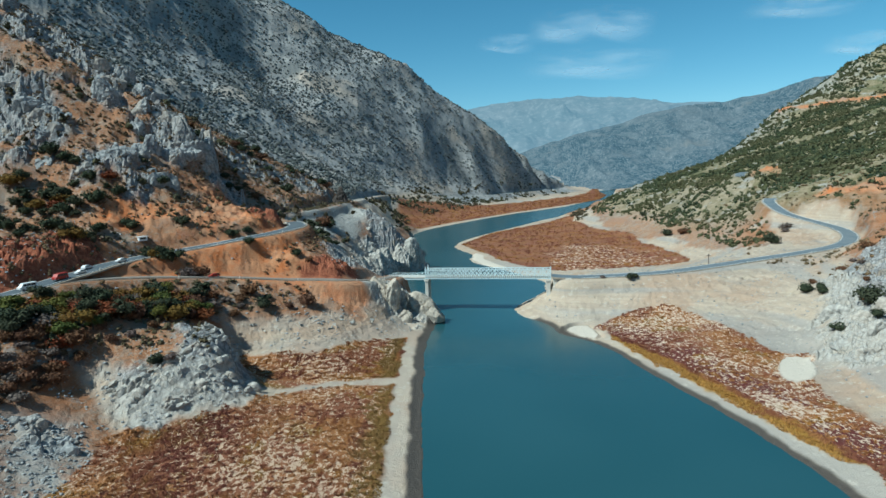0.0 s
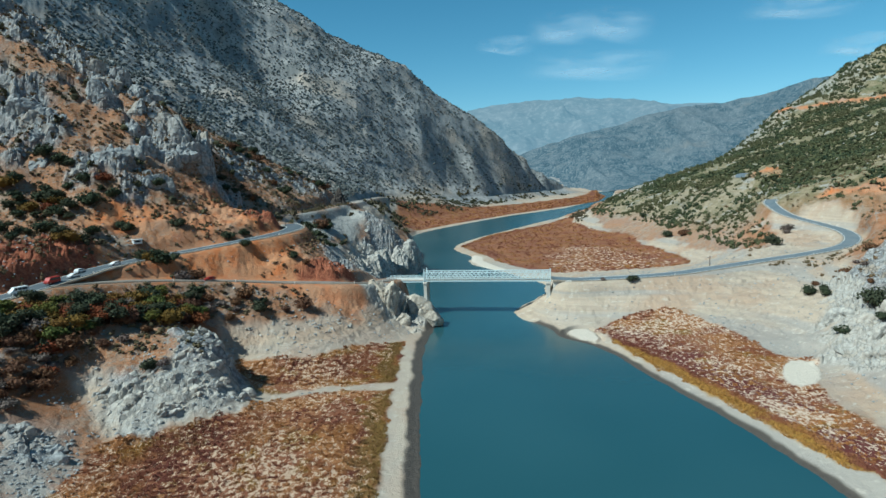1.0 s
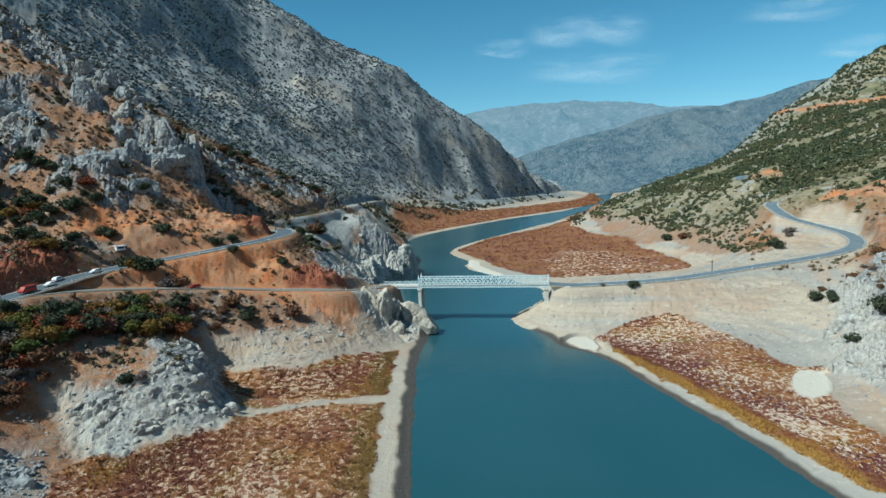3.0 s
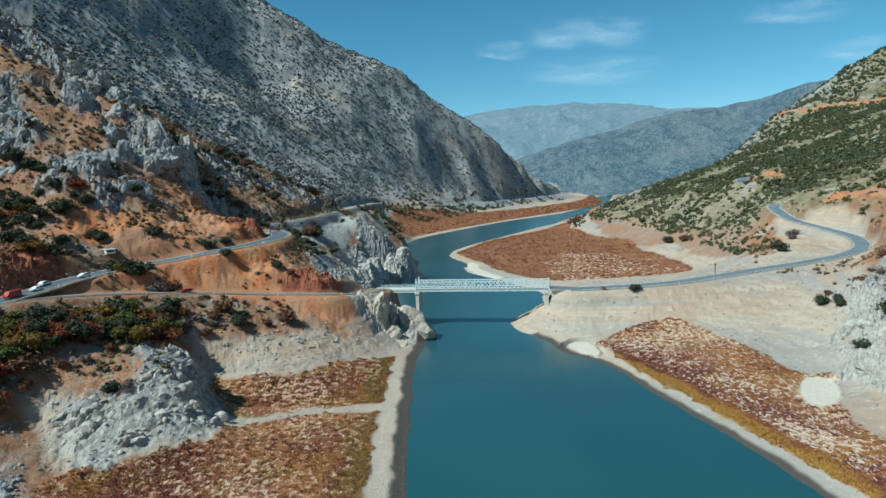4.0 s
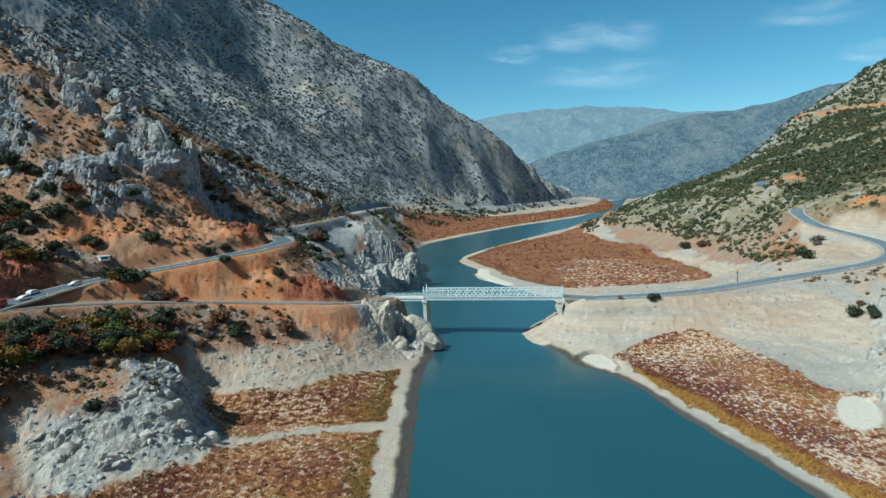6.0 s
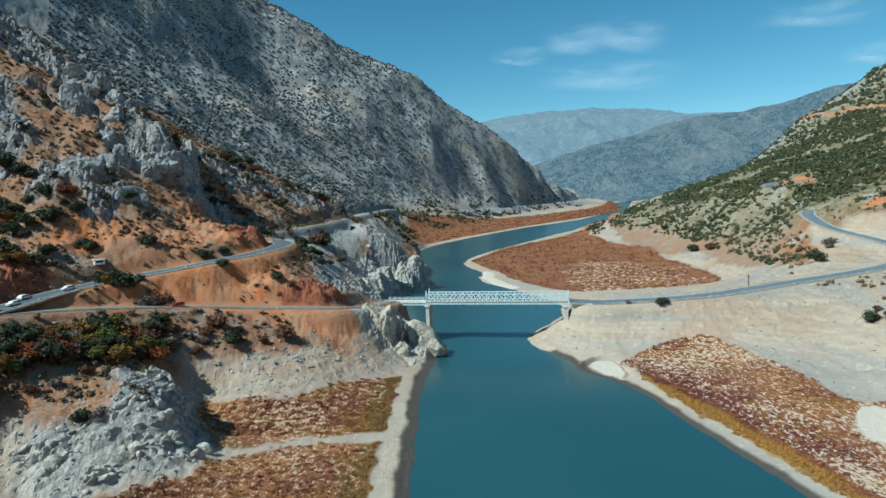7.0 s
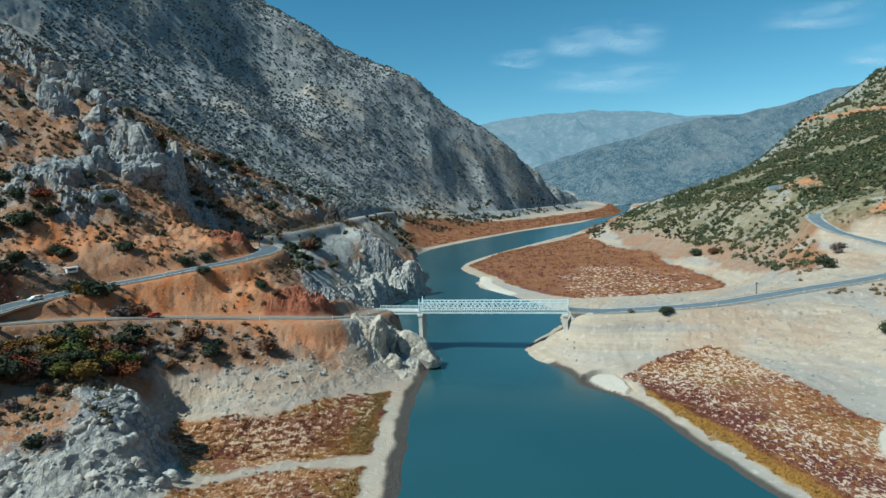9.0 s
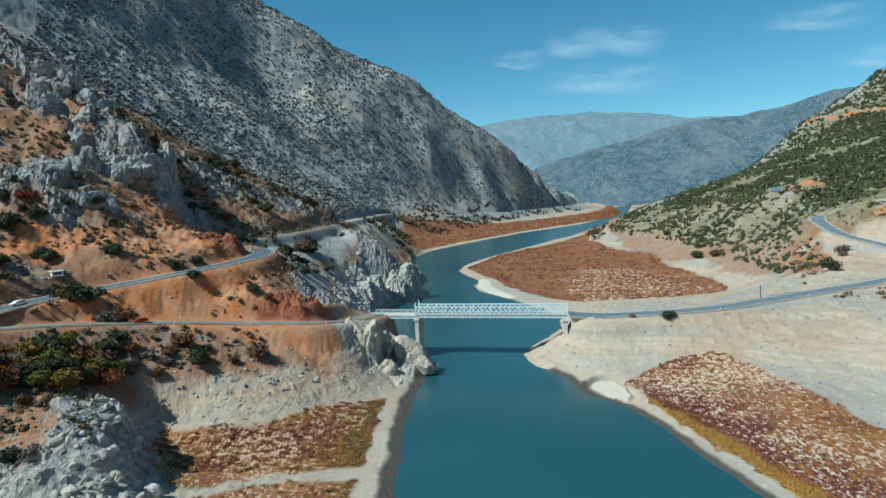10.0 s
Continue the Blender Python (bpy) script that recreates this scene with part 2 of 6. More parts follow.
def scrub_material(name, a, b, c2):
    m = Nodes(name, 0.9)
    m.bsdf.inputs["Specular IOR Level"].default_value = 0.1
    c = m.mix(m.island(), a, b)
    c = m.mix(m.span(m.noise(0.02, 3), 0.42, 0.62, 0, 0.8), c, c2)
    return m.done(c)


# Bluish and lifted: the haze over the range is painted into the scrub.
M_SCRUB = scrub_material("far_scrub", (0.055, 0.068, 0.07), (0.12, 0.132, 0.128), (0.095, 0.096, 0.092))
M_JUNIPER = scrub_material("bench_juniper", (0.03, 0.036, 0.022), (0.085, 0.08, 0.045), (0.075, 0.06, 0.04))
M_BRUSH = scrub_material("low_brush", (0.10, 0.07, 0.042), (0.20, 0.135, 0.078), (0.095, 0.085, 0.05))
M_MAQUIS = scrub_material("hill_scrub", (0.024, 0.040, 0.026), (0.10, 0.108, 0.054), (0.085, 0.082, 0.042))


def stone_material(name="limestone_block", dark=(0.18, 0.19, 0.197), light=(0.38, 0.388, 0.385), tan=0.35, spots=0.6):
    m = Nodes(name, 0.92)
    m.bsdf.inputs["Specular IOR Level"].default_value = 0.15
    n1, n2 = m.noise(0.7, 4, 0.6), m.noise(3.5, 3, 0.65)
    c = m.mix(m.span(n1, 0.34, 0.66), dark, light)
    c = m.mix(m.span(n2, 0.55, 0.7, 0, spots), c, (0.13, 0.13, 0.125))
    c = m.mix(m.span(m.random(), 0.4, 1.0, 0, tan), c, (0.40, 0.31, 0.22))
    m.bump(m.math("ADD", n1, m.math("MULTIPLY", n2, 0.5)), 0.8, 0.35)
    return m.done(c)


def tuft_material():
    m = Nodes("flat_tufts", 0.9)
    m.bsdf.inputs["Specular IOR Level"].default_value = 0.1
    c = m.mix(m.span(m.noise(0.06, 3), 0.42, 0.58), (0.34, 0.16, 0.062), (0.26, 0.105, 0.056))
    c = m.mix(m.span(m.noise(0.11, 3, 0.6), 0.53, 0.63, 0, 0.9), c, (0.35, 0.18, 0.048))
    c = m.mix(m.span(m.noise(0.09, 3, 0.6, m.stretch(1, 0.35, 1)), 0.50, 0.60, 0, 0.85), c, (0.165, 0.056, 0.045))
    c = m.mix(m.span(m.island(), 0.55, 1.0, 0, 0.6), c, (0.14, 0.06, 0.04))
    c = m.mix(m.span(m.attr("rim"), 0.3, 0.8), c, m.mix(m.island(), (0.42, 0.225, 0.055), (0.24, 0.13, 0.045)))
    c = m.mix(m.attr("olive"), c, m.mix(m.island(), (0.14, 0.10, 0.035), (0.26, 0.165, 0.055)))
    return m.done(c)


M_STONE, M_TUFT = stone_material(), tuft_material()
M_PALESTONE = stone_material("bleached_limestone", (0.27, 0.265, 0.25), (0.50, 0.48, 0.44), 0.25, 0.4)
M_CREAM = stone_material("cream_limestone", (0.29, 0.262, 0.222), (0.52, 0.47, 0.40), 0.3, 0.5)
# Near-black stone: the shade on the road-cut face is put into its colour.
M_SHADED_ROCK = stone_material("shaded_cut_rock", (0.05, 0.045, 0.042), (0.10, 0.085, 0.075), 0.0, 0.2)


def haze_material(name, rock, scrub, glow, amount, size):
    """A far range; the haze of miles of bright air is painted as glow."""
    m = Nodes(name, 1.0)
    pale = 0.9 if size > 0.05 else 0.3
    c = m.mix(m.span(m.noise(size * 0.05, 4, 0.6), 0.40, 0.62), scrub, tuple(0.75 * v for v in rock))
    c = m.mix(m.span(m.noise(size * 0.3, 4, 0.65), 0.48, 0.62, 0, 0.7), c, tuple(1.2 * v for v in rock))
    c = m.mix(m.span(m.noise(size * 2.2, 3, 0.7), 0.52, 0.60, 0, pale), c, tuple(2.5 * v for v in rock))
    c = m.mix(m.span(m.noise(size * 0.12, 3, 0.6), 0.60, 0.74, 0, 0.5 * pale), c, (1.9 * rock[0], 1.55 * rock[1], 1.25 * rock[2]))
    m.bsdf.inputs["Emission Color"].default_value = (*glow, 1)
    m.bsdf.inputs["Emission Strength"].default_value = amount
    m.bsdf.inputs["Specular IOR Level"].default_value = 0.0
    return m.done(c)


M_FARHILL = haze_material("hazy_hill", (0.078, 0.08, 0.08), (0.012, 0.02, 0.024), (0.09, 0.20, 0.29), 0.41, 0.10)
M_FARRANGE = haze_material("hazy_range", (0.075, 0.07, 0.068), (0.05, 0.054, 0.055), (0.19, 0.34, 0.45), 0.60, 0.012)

# ---- land form ----
# Smooth noise on a plane, from a seeded table of gradients.
_rng = np.random.default_rng(7)
_PERM = np.concatenate([_rng.permutation(512)] * 3)
_ANG = _rng.uniform(0, 2 * np.pi, 512)
_GX, _GY = np.cos(_ANG), np.sin(_ANG)


def gnoise(x, y):
    xi, yi = np.floor(x).astype(np.int64), np.floor(y).astype(np.int64)
    fx, fy = x - xi, y - yi
    u, v = fx * fx * fx * (fx * (fx * 6 - 15) + 10), fy * fy * fy * (fy * (fy * 6 - 15) + 10)
    out = 0.0
    for dx in (0, 1):
        for dy in (0, 1):
            h = _PERM[_PERM[(xi + dx) & 511] + ((yi + dy) & 511)] & 511
            w = (u if dx else 1 - u) * (v if dy else 1 - v)
            out = out + w * (_GX[h] * (fx - dx) + _GY[h] * (fy - dy))
    return out * 1.5


def fbm(x, y, scale, octaves=4, gain=0.5, seed=0.0):
    out, amp, f = 0.0, 1.0, 1.0 / scale
    for k in range(octaves):
        out = out + amp * gnoise(x * f + 17.3 * k + seed, y * f - 9.1 * k + 2 * seed)
        amp, f = amp * gain, f * 2.03
    return out


def ridged(x, y, scale, octaves=4, gain=0.5, seed=0.0):
    out, amp, f = 0.0, 1.0, 1.0 / scale
    for k in range(octaves):
        out = out + amp * (1 - 2 * np.abs(gnoise(x * f + 31.7 * k + seed, y * f + 5.9 * k - seed)))
        amp, f = amp * gain, f * 2.07
    return out


def facets(x, y, scale, seed=0.0):
    """Broken blocks: each cell of a jittered lattice is a tilted face at a height of its own."""
    x, y = x / scale + seed, y / scale - seed
    xi, yi = np.floor(x), np.floor(y)
    best = np.full(x.shape, 1e9)
    val = np.zeros(x.shape)
    for dx in (-1, 0, 1):
        for dy in (-1, 0, 1):
            cx, cy = (xi + dx).astype(np.int64), (yi + dy).astype(np.int64)
            h = _PERM[_PERM[cx & 511] + (cy & 511)] & 511
            px, py = xi + dx + 0.5 + 0.42 * _GX[h], yi + dy + 0.5 + 0.42 * _GY[h]
            d = (x - px) ** 2 + (y - py) ** 2
            k = _PERM[h + 77] & 511
            v = (k / 511.0 - 0.5) + 0.9 * ((x - px) * _GX[k] + (y - py) * _GY[k])
            near = d < best
            best = np.where(near, d, best)
            val = np.where(near, v, val)
    return val


def step(a, b, v):
    t = np.clip((v - a) / (b - a), 0, 1)
    return t * t * (3 - 2 * t)


def along(line, x, y):
    """Distance to a polyline, and the line's height there (0 where it has none)."""
    best, hz = np.full(x.shape, 1e18), np.zeros(x.shape)
    for p, q in zip(line[:-1], line[1:]):
        ex, ey = q[0] - p[0], q[1] - p[1]
        t = np.clip(((x - p[0]) * ex + (y - p[1]) * ey) / (ex * ex + ey * ey), 0, 1)
        d = (x - p[0] - t * ex) ** 2 + (y - p[1] - t * ey) ** 2
        near = d < best
        best = np.where(near, d, best)
        if len(p) > 2:
            hz = np.where(near, p[2] + t * (q[2] - p[2]), hz)
    return np.sqrt(best), hz


def inside(poly, x, y):
    """Signed distance to a closed outline, positive within it."""
    d, _ = along(list(poly) + [poly[0]], x, y)
    odd = np.zeros(x.shape, bool)
    for p, q in zip(poly, list(poly[1:]) + [poly[0]]):
        if p[1] == q[1]:
            continue
        cross = ((p[1] > y) != (q[1] > y)) & (x < (q[0] - p[0]) * (y - p[1]) / (q[1] - p[1]) + p[0])
        odd ^= cross
    return np.where(odd, d, -d)


def smooth_line(line, n=6):
    """A Catmull-Rom curve through the corners."""
    pts = [np.array(p, float) for p in line]
    pts = [2 * pts[0] - pts[1]] + pts + [2 * pts[-1] - pts[-2]]
    out = []
    for a, b, c, d in zip(pts, pts[1:], pts[2:], pts[3:]):
        for k in range(n):
            t = k / n
            out.append(tuple(0.5 * (2 * b + (c - a) * t + (2 * a - 5 * b + 4 * c - d) * t * t + (3 * b - a - 3 * c + d) * t ** 3)))
    out.append(tuple(pts[-2]))
    return out


# The lake's outline: the west shore northwards, then the east shore back.
WEST_SHORE = [(-8, -900), (-6, -200), (-5.6, 60), (-6.2, 98), (-6.7, 120), (-6.9, 142), (-6.7, 167), (-6.6, 187), (-5.2, 199), (-3.4, 212), (-1.2, 219), (0.3, 224), (-1, 228), (-7, 234), (-14, 244),
              (-22, 262), (-26, 300), (-23, 325), (-10, 341), (-11, 380), (-14, 448), (-21, 560), (18, 655), (95, 787), (199, 923), (311, 1145), (434, 1592), (560, 1750)]
EAST_SHORE = [(640, 1740), (470, 1560), (330, 1140), (262, 953), (193, 794), (119, 674), (70, 584), (27, 503), (13, 450), (20.5, 412), (22.5, 396), (19.5, 376), (24, 356), (33, 337),
              (44, 311), (50, 294), (48, 275), (44, 262), (34, 246), (28, 233), (30, 219), (35, 210.5), (37.2, 203.6), (37, 197), (39.2, 192), (45.4, 183.3), (49.6, 169), (52, 154), (54.7, 142.6), (56.8, 132.6), (58.5, 123.5), (59.8, 115), (60.8, 107.6), (61.6, 101), (62.4, 80), (64, -200), (70, -900)]
LAKE = WEST_SHORE[:3] + smooth_line(WEST_SHORE[3:-4], 3) + WEST_SHORE[-4:] + EAST_SHORE[:5] + smooth_line(EAST_SHORE[5:-3], 3) + EAST_SHORE[-3:]

# Roads: middle lines with their heights.
BRIDGE_W, BRIDGE_E = Vector((-6.0, 236.5, 13.7)), Vector((41.05, 227.0, 13.7))
UPPER_ROAD = smooth_line([(-142, 92, 21), (-130, 110, 23), (-118, 132, 25.5), (-110, 146, 27), (-105.5, 154, 28), (-103.3, 162.5, 28.8), (-101, 170, 29.4), (-99, 179, 30.1), (-91.5, 193, 31), (-81.4, 204.5, 31.8),
                          (-70, 213, 33.2), (-61, 223, 34.2), (-56.5, 236, 35), (-59, 249, 35.6), (-68, 259, 36.4)])
BENCH = smooth_line([(-68, 259, 36.4), (-77, 272, 37), (-77, 290, 37.3), (-71, 312, 37.5), (-63, 340, 38), (-57, 368, 39), (-58, 420, 38), (-63, 500, 36), (-69, 580, 34), (-72, 650, 32.2), (-65, 740, 31.8), (-43.8, 815, 28.6), (-6.5, 880, 24.5),
                     (29, 985, 17.2), (81, 1060, 15.8), (144, 1170, 15.5), (217, 1280, 14.7), (307, 1420, 14.9)])
LOWER_ROAD = smooth_line([(-102, 159, 28.4), (-97, 167.5, 27.6), (-92, 173.5, 26.8), (-86, 178.6, 26), (-69, 192.5, 23), (-53, 201, 20.4), (-42, 204, 19.4), (-33, 207, 18.4), (-27, 216, 16.6), (-23, 228, 14.8), (-19, 239.1, 14)])
EAST_ROAD = smooth_line([(41.5, 226.9, 13.9), (52, 226, 13.2), (72, 228, 13), (90, 231, 13.2), (106, 236, 13.8), (128, 243, 14.8), (152, 250, 16), (172, 257, 17.6), (184, 268, 19.4),
                         (190, 283, 21.4), (189, 300, 23.6), (184, 318, 27), (186, 338, 31.8), (192, 348, 33.6)])
EAST_ROAD_UP = smooth_line([(220, 438, 45.2), (224, 447, 46), (229, 456, 47), (236, 463, 47.8)])
TERRACE = smooth_line([(470, 840, 128), (520, 800, 128), (600, 760, 134), (700, 760, 140)])
ROADS = (UPPER_ROAD, BENCH, LOWER_ROAD, EAST_ROAD[4:], EAST_ROAD_UP)

# Break lines of the ground: feet, benches, crests.
BREAKS = {
    "west flat edge": [(-40, -300, 1.2), (-22, 60, 1.2), (-14, 93, 1.2), (-14, 144, 1.2), (-13, 190, 1.2)],
    "west flat": [(-60, 30, 3), (-55, 95, 3.2), (-45, 115, 2.9), (-32, 135, 2.2), (-40, 155, 3.2), (-25, 168, 2)],
    "west foot": [(-78, 20, 4), (-73, 80, 4), (-70, 96, 4), (-68, 104, 4), (-70, 114, 4.2), (-66, 119.5, 4), (-60, 120, 4), (-56, 123.7, 4), (-51.5, 127.5, 4), (-46.6, 130, 4), (-45.2, 135.5, 4), (-49.5, 141, 3.8), (-54.5, 151, 4), (-59, 159, 4.2), (-58, 167, 4.4), (-37.4, 169.4, 4.6), (-26, 182, 3.6), (-12, 191.5, 1.6)],
    "low outcrop": [(-78, 129, 9.5), (-70.5, 126, 8.5), (-64, 126, 8.2), (-58.5, 129, 9), (-53, 132, 8), (-48.5, 134.5, 6.5)],
    "low outcrop crest": [(-92, 124, 17), (-80, 136, 17), (-69, 136, 14), (-61, 139, 16.5), (-54.6, 139.5, 16), (-55.4, 146, 17), (-58, 152, 16)],
    "west slope": [(-100, 60, 18), (-100, 105, 19), (-92, 125, 22), (-83, 142, 22), (-72, 152, 18), (-66, 160, 14.5)],
    "bleached slope": [(-61.5, 169, 9), (-47, 175, 9.5), (-33, 182.5, 8), (-20, 195, 5), (-17, 203, 4)],
    "old shore": [(-64, 172, 16), (-56, 179, 16), (-44, 189, 14), (-31, 197, 12), (-24, 204, 11.5), (-22, 208, 12)],
    "bridge rock": [(-29, 211, 16), (-21, 214, 17.5), (-16, 217, 14.5), (-9, 222, 10), (-4, 224, 4)],
    "rock cleft": [(-15, 213, 3.5), (-14, 216.5, 3.5), (-12.6, 219, 5)],
    "rock rib": [(-9, 215.5, 6.5), (-8.6, 218.5, 9)],
    "bridge rock foot": [(-19, 206, 5), (-12, 207, 2), (-6, 211, 1.5)],
    "road cut": [(-84, 190, 27.4), (-70, 199, 25), (-58, 206.5, 23), (-47, 209, 22.5), (-38, 213, 23), (-31, 220, 20)],
    "ledge": [(-49, 209, 27), (-49, 226, 29), (-44, 240, 27), (-40, 225, 22), (-36, 240, 20)],
    "red cut": [(-124, 150, 34), (-115, 164, 36), (-110, 178, 37), (-104, 191, 36.5)],
    "below road": [(-104, 136, 23), (-96, 156, 24.5), (-91, 168, 24)],
    "mound": [(-85, 230, 40), (-77, 235, 41), (-71, 231, 41), (-65, 238, 41.5), (-68, 246, 41)],
    "scree": [(-64, 300, 31), (-58, 320, 30), (-50, 350, 31), (-54, 280, 27), (-46, 300, 22)],
    "far cliff": [(-40, 352, 37), (-36, 330, 18), (-28, 350, 27), (-16, 352, 12), (-47, 320, 22), (-30, 334, 6), (-18, 340, 4), (-33, 310, 8), (-32, 270, 8), (-38, 255, 15)],
    "hillside": [(-170, 190, 46), (-131, 210, 46), (-106, 206, 38.5), (-86, 211, 37)],
    "hillside upper": [(-180, 222, 70), (-145, 228, 66), (-119, 218, 57), (-108, 222, 54), (-93, 240, 49), (-84, 240, 45)],
    "crag": [(-300, 300, 190), (-240, 300, 160), (-201, 300, 140), (-174, 282, 125), (-155, 266, 106), (-127, 268, 88), (-110, 257, 71), (-101, 264, 70), (-95, 262, 62), (-91, 257, 52)],
    "crag back": [(-104, 265, 73), (-111, 279, 79), (-119, 294, 84), (-136, 322, 90)],
    "cleft": [(-113, 312, 66), (-106, 298, 57), (-100, 284, 49), (-94, 271, 43), (-89, 262, 41), (-84, 256, 40)],
    "shoulder": [(-160, 335, 98), (-110, 350, 72), (-90, 358, 60), (-74, 364, 51), (-62, 372, 45)],
    "shoulder front": [(-98, 314, 52), (-84, 320, 43.5), (-72, 342, 42.5)],
    "range foot": [(-10, 762, 4), (34, 850, 4), (126, 1040, 4), (264, 1230, 4), (353, 1400, 3)],
    "range foot near": [(-22, 450, 2), (-25, 560, 3), (-32, 650, 4), (-43, 716, 4)],
    "shelf": [(-47, 400, 34), (-48, 460, 32), (-50, 540, 29), (-53, 620, 27), (-58, 690, 24)],
    "range flank": [(-92, 430, 50), (-102, 500, 54), (-108, 640, 56), (-75, 860, 46), (22, 1040, 36), (112, 1160, 34), (180, 1262, 32), (236, 1350, 26)],
    "range slope": [(-300, 560, 165), (-236, 690, 122), (-230, 820, 165), (-150, 850, 100), (-132, 967, 166), (-4, 1060, 110), (75, 1120, 95)],
    "range upper": [(-420, 640, 250), (-332, 843, 235), (-250, 970, 208), (-220, 1010, 262)],
    "range ridge": [(-700, 700, 520), (-520, 900, 540), (-389, 1010, 480), (-300, 1080, 378), (-256, 1095, 359), (-198, 1130, 326), (-162, 1150, 307), (-83, 1180, 289), (-42, 1190, 258), (-1, 1200, 217), (75, 1220, 168), (119, 1235, 140), (158, 1265, 116), (201, 1310, 89), (245, 1365, 62), (289, 1425, 35), (344, 1490, 14)],
    "range back": [(-500, 1500, 380), (-200, 1600, 110), (100, 1600, 22), (330, 1650, 6)],
    "middle flat": [(45, 340, 1.2), (60, 400, 1.2), (40, 450, 1.2), (80, 530, 1.2), (120, 600, 1.2), (100, 420, 1.4), (110, 320, 1.6)],
    "middle foot": [(165, 680, 3), (138, 608, 3), (137, 541, 3), (152, 470, 3), (143, 409, 3), (143, 361, 3), (136, 318, 3), (100, 308, 3), (64, 306, 2.5), (52, 292, 2)],
    "spit": [(31, 230, 1.4), (34.5, 229, 4), (38, 228.5, 6.6), (42.5, 227.5, 10), (45.5, 227, 12.4)],
    "spit north": [(40, 240, 2.4), (46, 246, 4), (49, 258, 3), (50, 270, 1.8)],
    "embankment north": [(52, 236, 9), (75, 244, 9), (100, 258, 9), (120, 275, 9), (140, 300, 8.5)],
    "embankment south": [(44, 219, 7), (60, 217.5, 7.5), (85, 214, 8.5), (104, 208, 9), (116, 202, 9)],
    "embankment foot": [(34, 226, 1.5), (44, 211, 1.8), (56, 208, 2.2), (72, 206.5, 4), (86, 203.5, 4.9), (96, 190, 4.8), (104, 172, 4), (99, 157, 2.4)],
    "east flat": [(56, 187, 1.3), (62, 165, 1.3), (68, 140, 1.3), (70, 110, 1.3), (80, 135, 1.8), (84, 176, 4), (75, 195, 3.6), (64, 180, 2.4), (72, 60, 1.3), (74, -200, 1.5)],
    "east foot": [(96, 150, 2.4), (92, 141, 2.4), (86, 124, 2.4), (84, 100, 2.2), (84, 40, 2.2), (90, -200, 2.5)],
    "east rock": [(101, 152, 9), (106, 160, 10), (112, 150, 14), (104, 138, 8), (116, 130, 18), (122, 100, 20), (120, -100, 25)],
    "east rock upper": [(120, 176, 13), (125, 186, 14), (131, 190, 18), (137, 172, 24), (146, 196, 25), (150, 150, 34), (158, 215, 28)],
    "east knoll": [(118, 222, 11), (140, 225, 14), (160, 236, 17)],
    "east bend": [(142, 262, 15.5), (151, 273, 17), (165, 280, 18), (172, 296, 20), (158, 300, 14), (166, 320, 19)],
    "east bank": [(206, 262, 30), (210, 285, 31), (206, 306, 36), (204, 330, 38), (190, 242, 28), (230, 240, 48)],
    "east hill foot": [(150, 398, 9), (166, 411, 14), (160, 370, 11), (163, 340, 14), (196, 561, 23), (180, 590, 20)],
    "east hill": [(190, 440, 30), (222, 501, 40), (250, 440, 54), (276, 560, 50), (313, 420, 60), (304, 480, 57), (260, 360, 52), (240, 300, 50)],
    "east hill upper": [(352, 600, 67), (390, 619, 75), (440, 540, 105), (420, 420, 110), (496, 640, 118), (380, 300, 120)],
    "east ridge": [(145, 600, 6), (184, 640, 24), (230, 690, 35), (289, 745, 45), (373, 810, 58), (486, 905, 96), (518, 910, 137), (576, 905, 168), (608, 900, 195), (663, 900, 220), (800, 850, 300), (1000, 700, 380)],
    "east hill back": [(300, 900, 25), (420, 1050, 15), (600, 1100, 60), (900, 1200, 150)],
    "far valley": [(480, 1500, 6), (420, 1450, 8), (600, 1600, 12), (700, 1750, 10), (500, 1720, 8), (450, 1800, 14)],
    "far hill foot": [(397, 1950, 45), (500, 1900, 22), (620, 1880, 24), (800, 1700, 60), (1000, 1500, 140)],
    "far plain": [(300, 2300, 30), (900, 2300, 50), (1500, 2000, 100), (-300, 3300, 30), (400, 2600, 20), (900, 3300, 40), (2400, 3000, 150), (-900, 4400, 80), (900, 4500, 60), (3000, 3600, 200)],
    "south west": [(-200, -100, 90), (-350, 80, 170), (-300, -400, 120), (-165, 140, 44), (-230, 190, 90), (-900, 0, 300), (-700, 300, 380), (-600, -900, 250)],
    "south east": [(200, -100, 70), (220, 100, 80), (350, 0, 140), (300, -400, 120), (260, 200, 85), (900, 100, 300), (700, -800, 250)],
    "outer rim": [(-3000, 3000, 500), (-3500, 0, 500), (-2500, -2500, 450), (0, -3800, 300), (2500, -2500, 450), (3600, 0, 500), (3500, 2000, 500)],
}


def break_samples():
    pts = []
    for line in BREAKS.values():
        for p, q in zip(line[:-1], line[1:]):
            size = math.hypot(q[0] - p[0], q[1] - p[1])
            gap = 6 + 0.05 * math.hypot(p[0], p[1])
            n = max(1, int(size / gap))
            pts += [[p[k] + (q[k] - p[k]) * i / n for k in range(3)] for i in range(n)]
        pts.append(list(line[-1]))
    for road, gap in ((UPPER_ROAD, 2), (BENCH, 2), (LOWER_ROAD, 3), (EAST_ROAD[5:], 2), (EAST_ROAD_UP, 3), (TERRACE, 3)):
        pts += [list(p) for p in road[::gap]]
    for p in WEST_SHORE + EAST_SHORE:
        pts.append([p[0], p[1], 0.4])
    return np.array(pts)


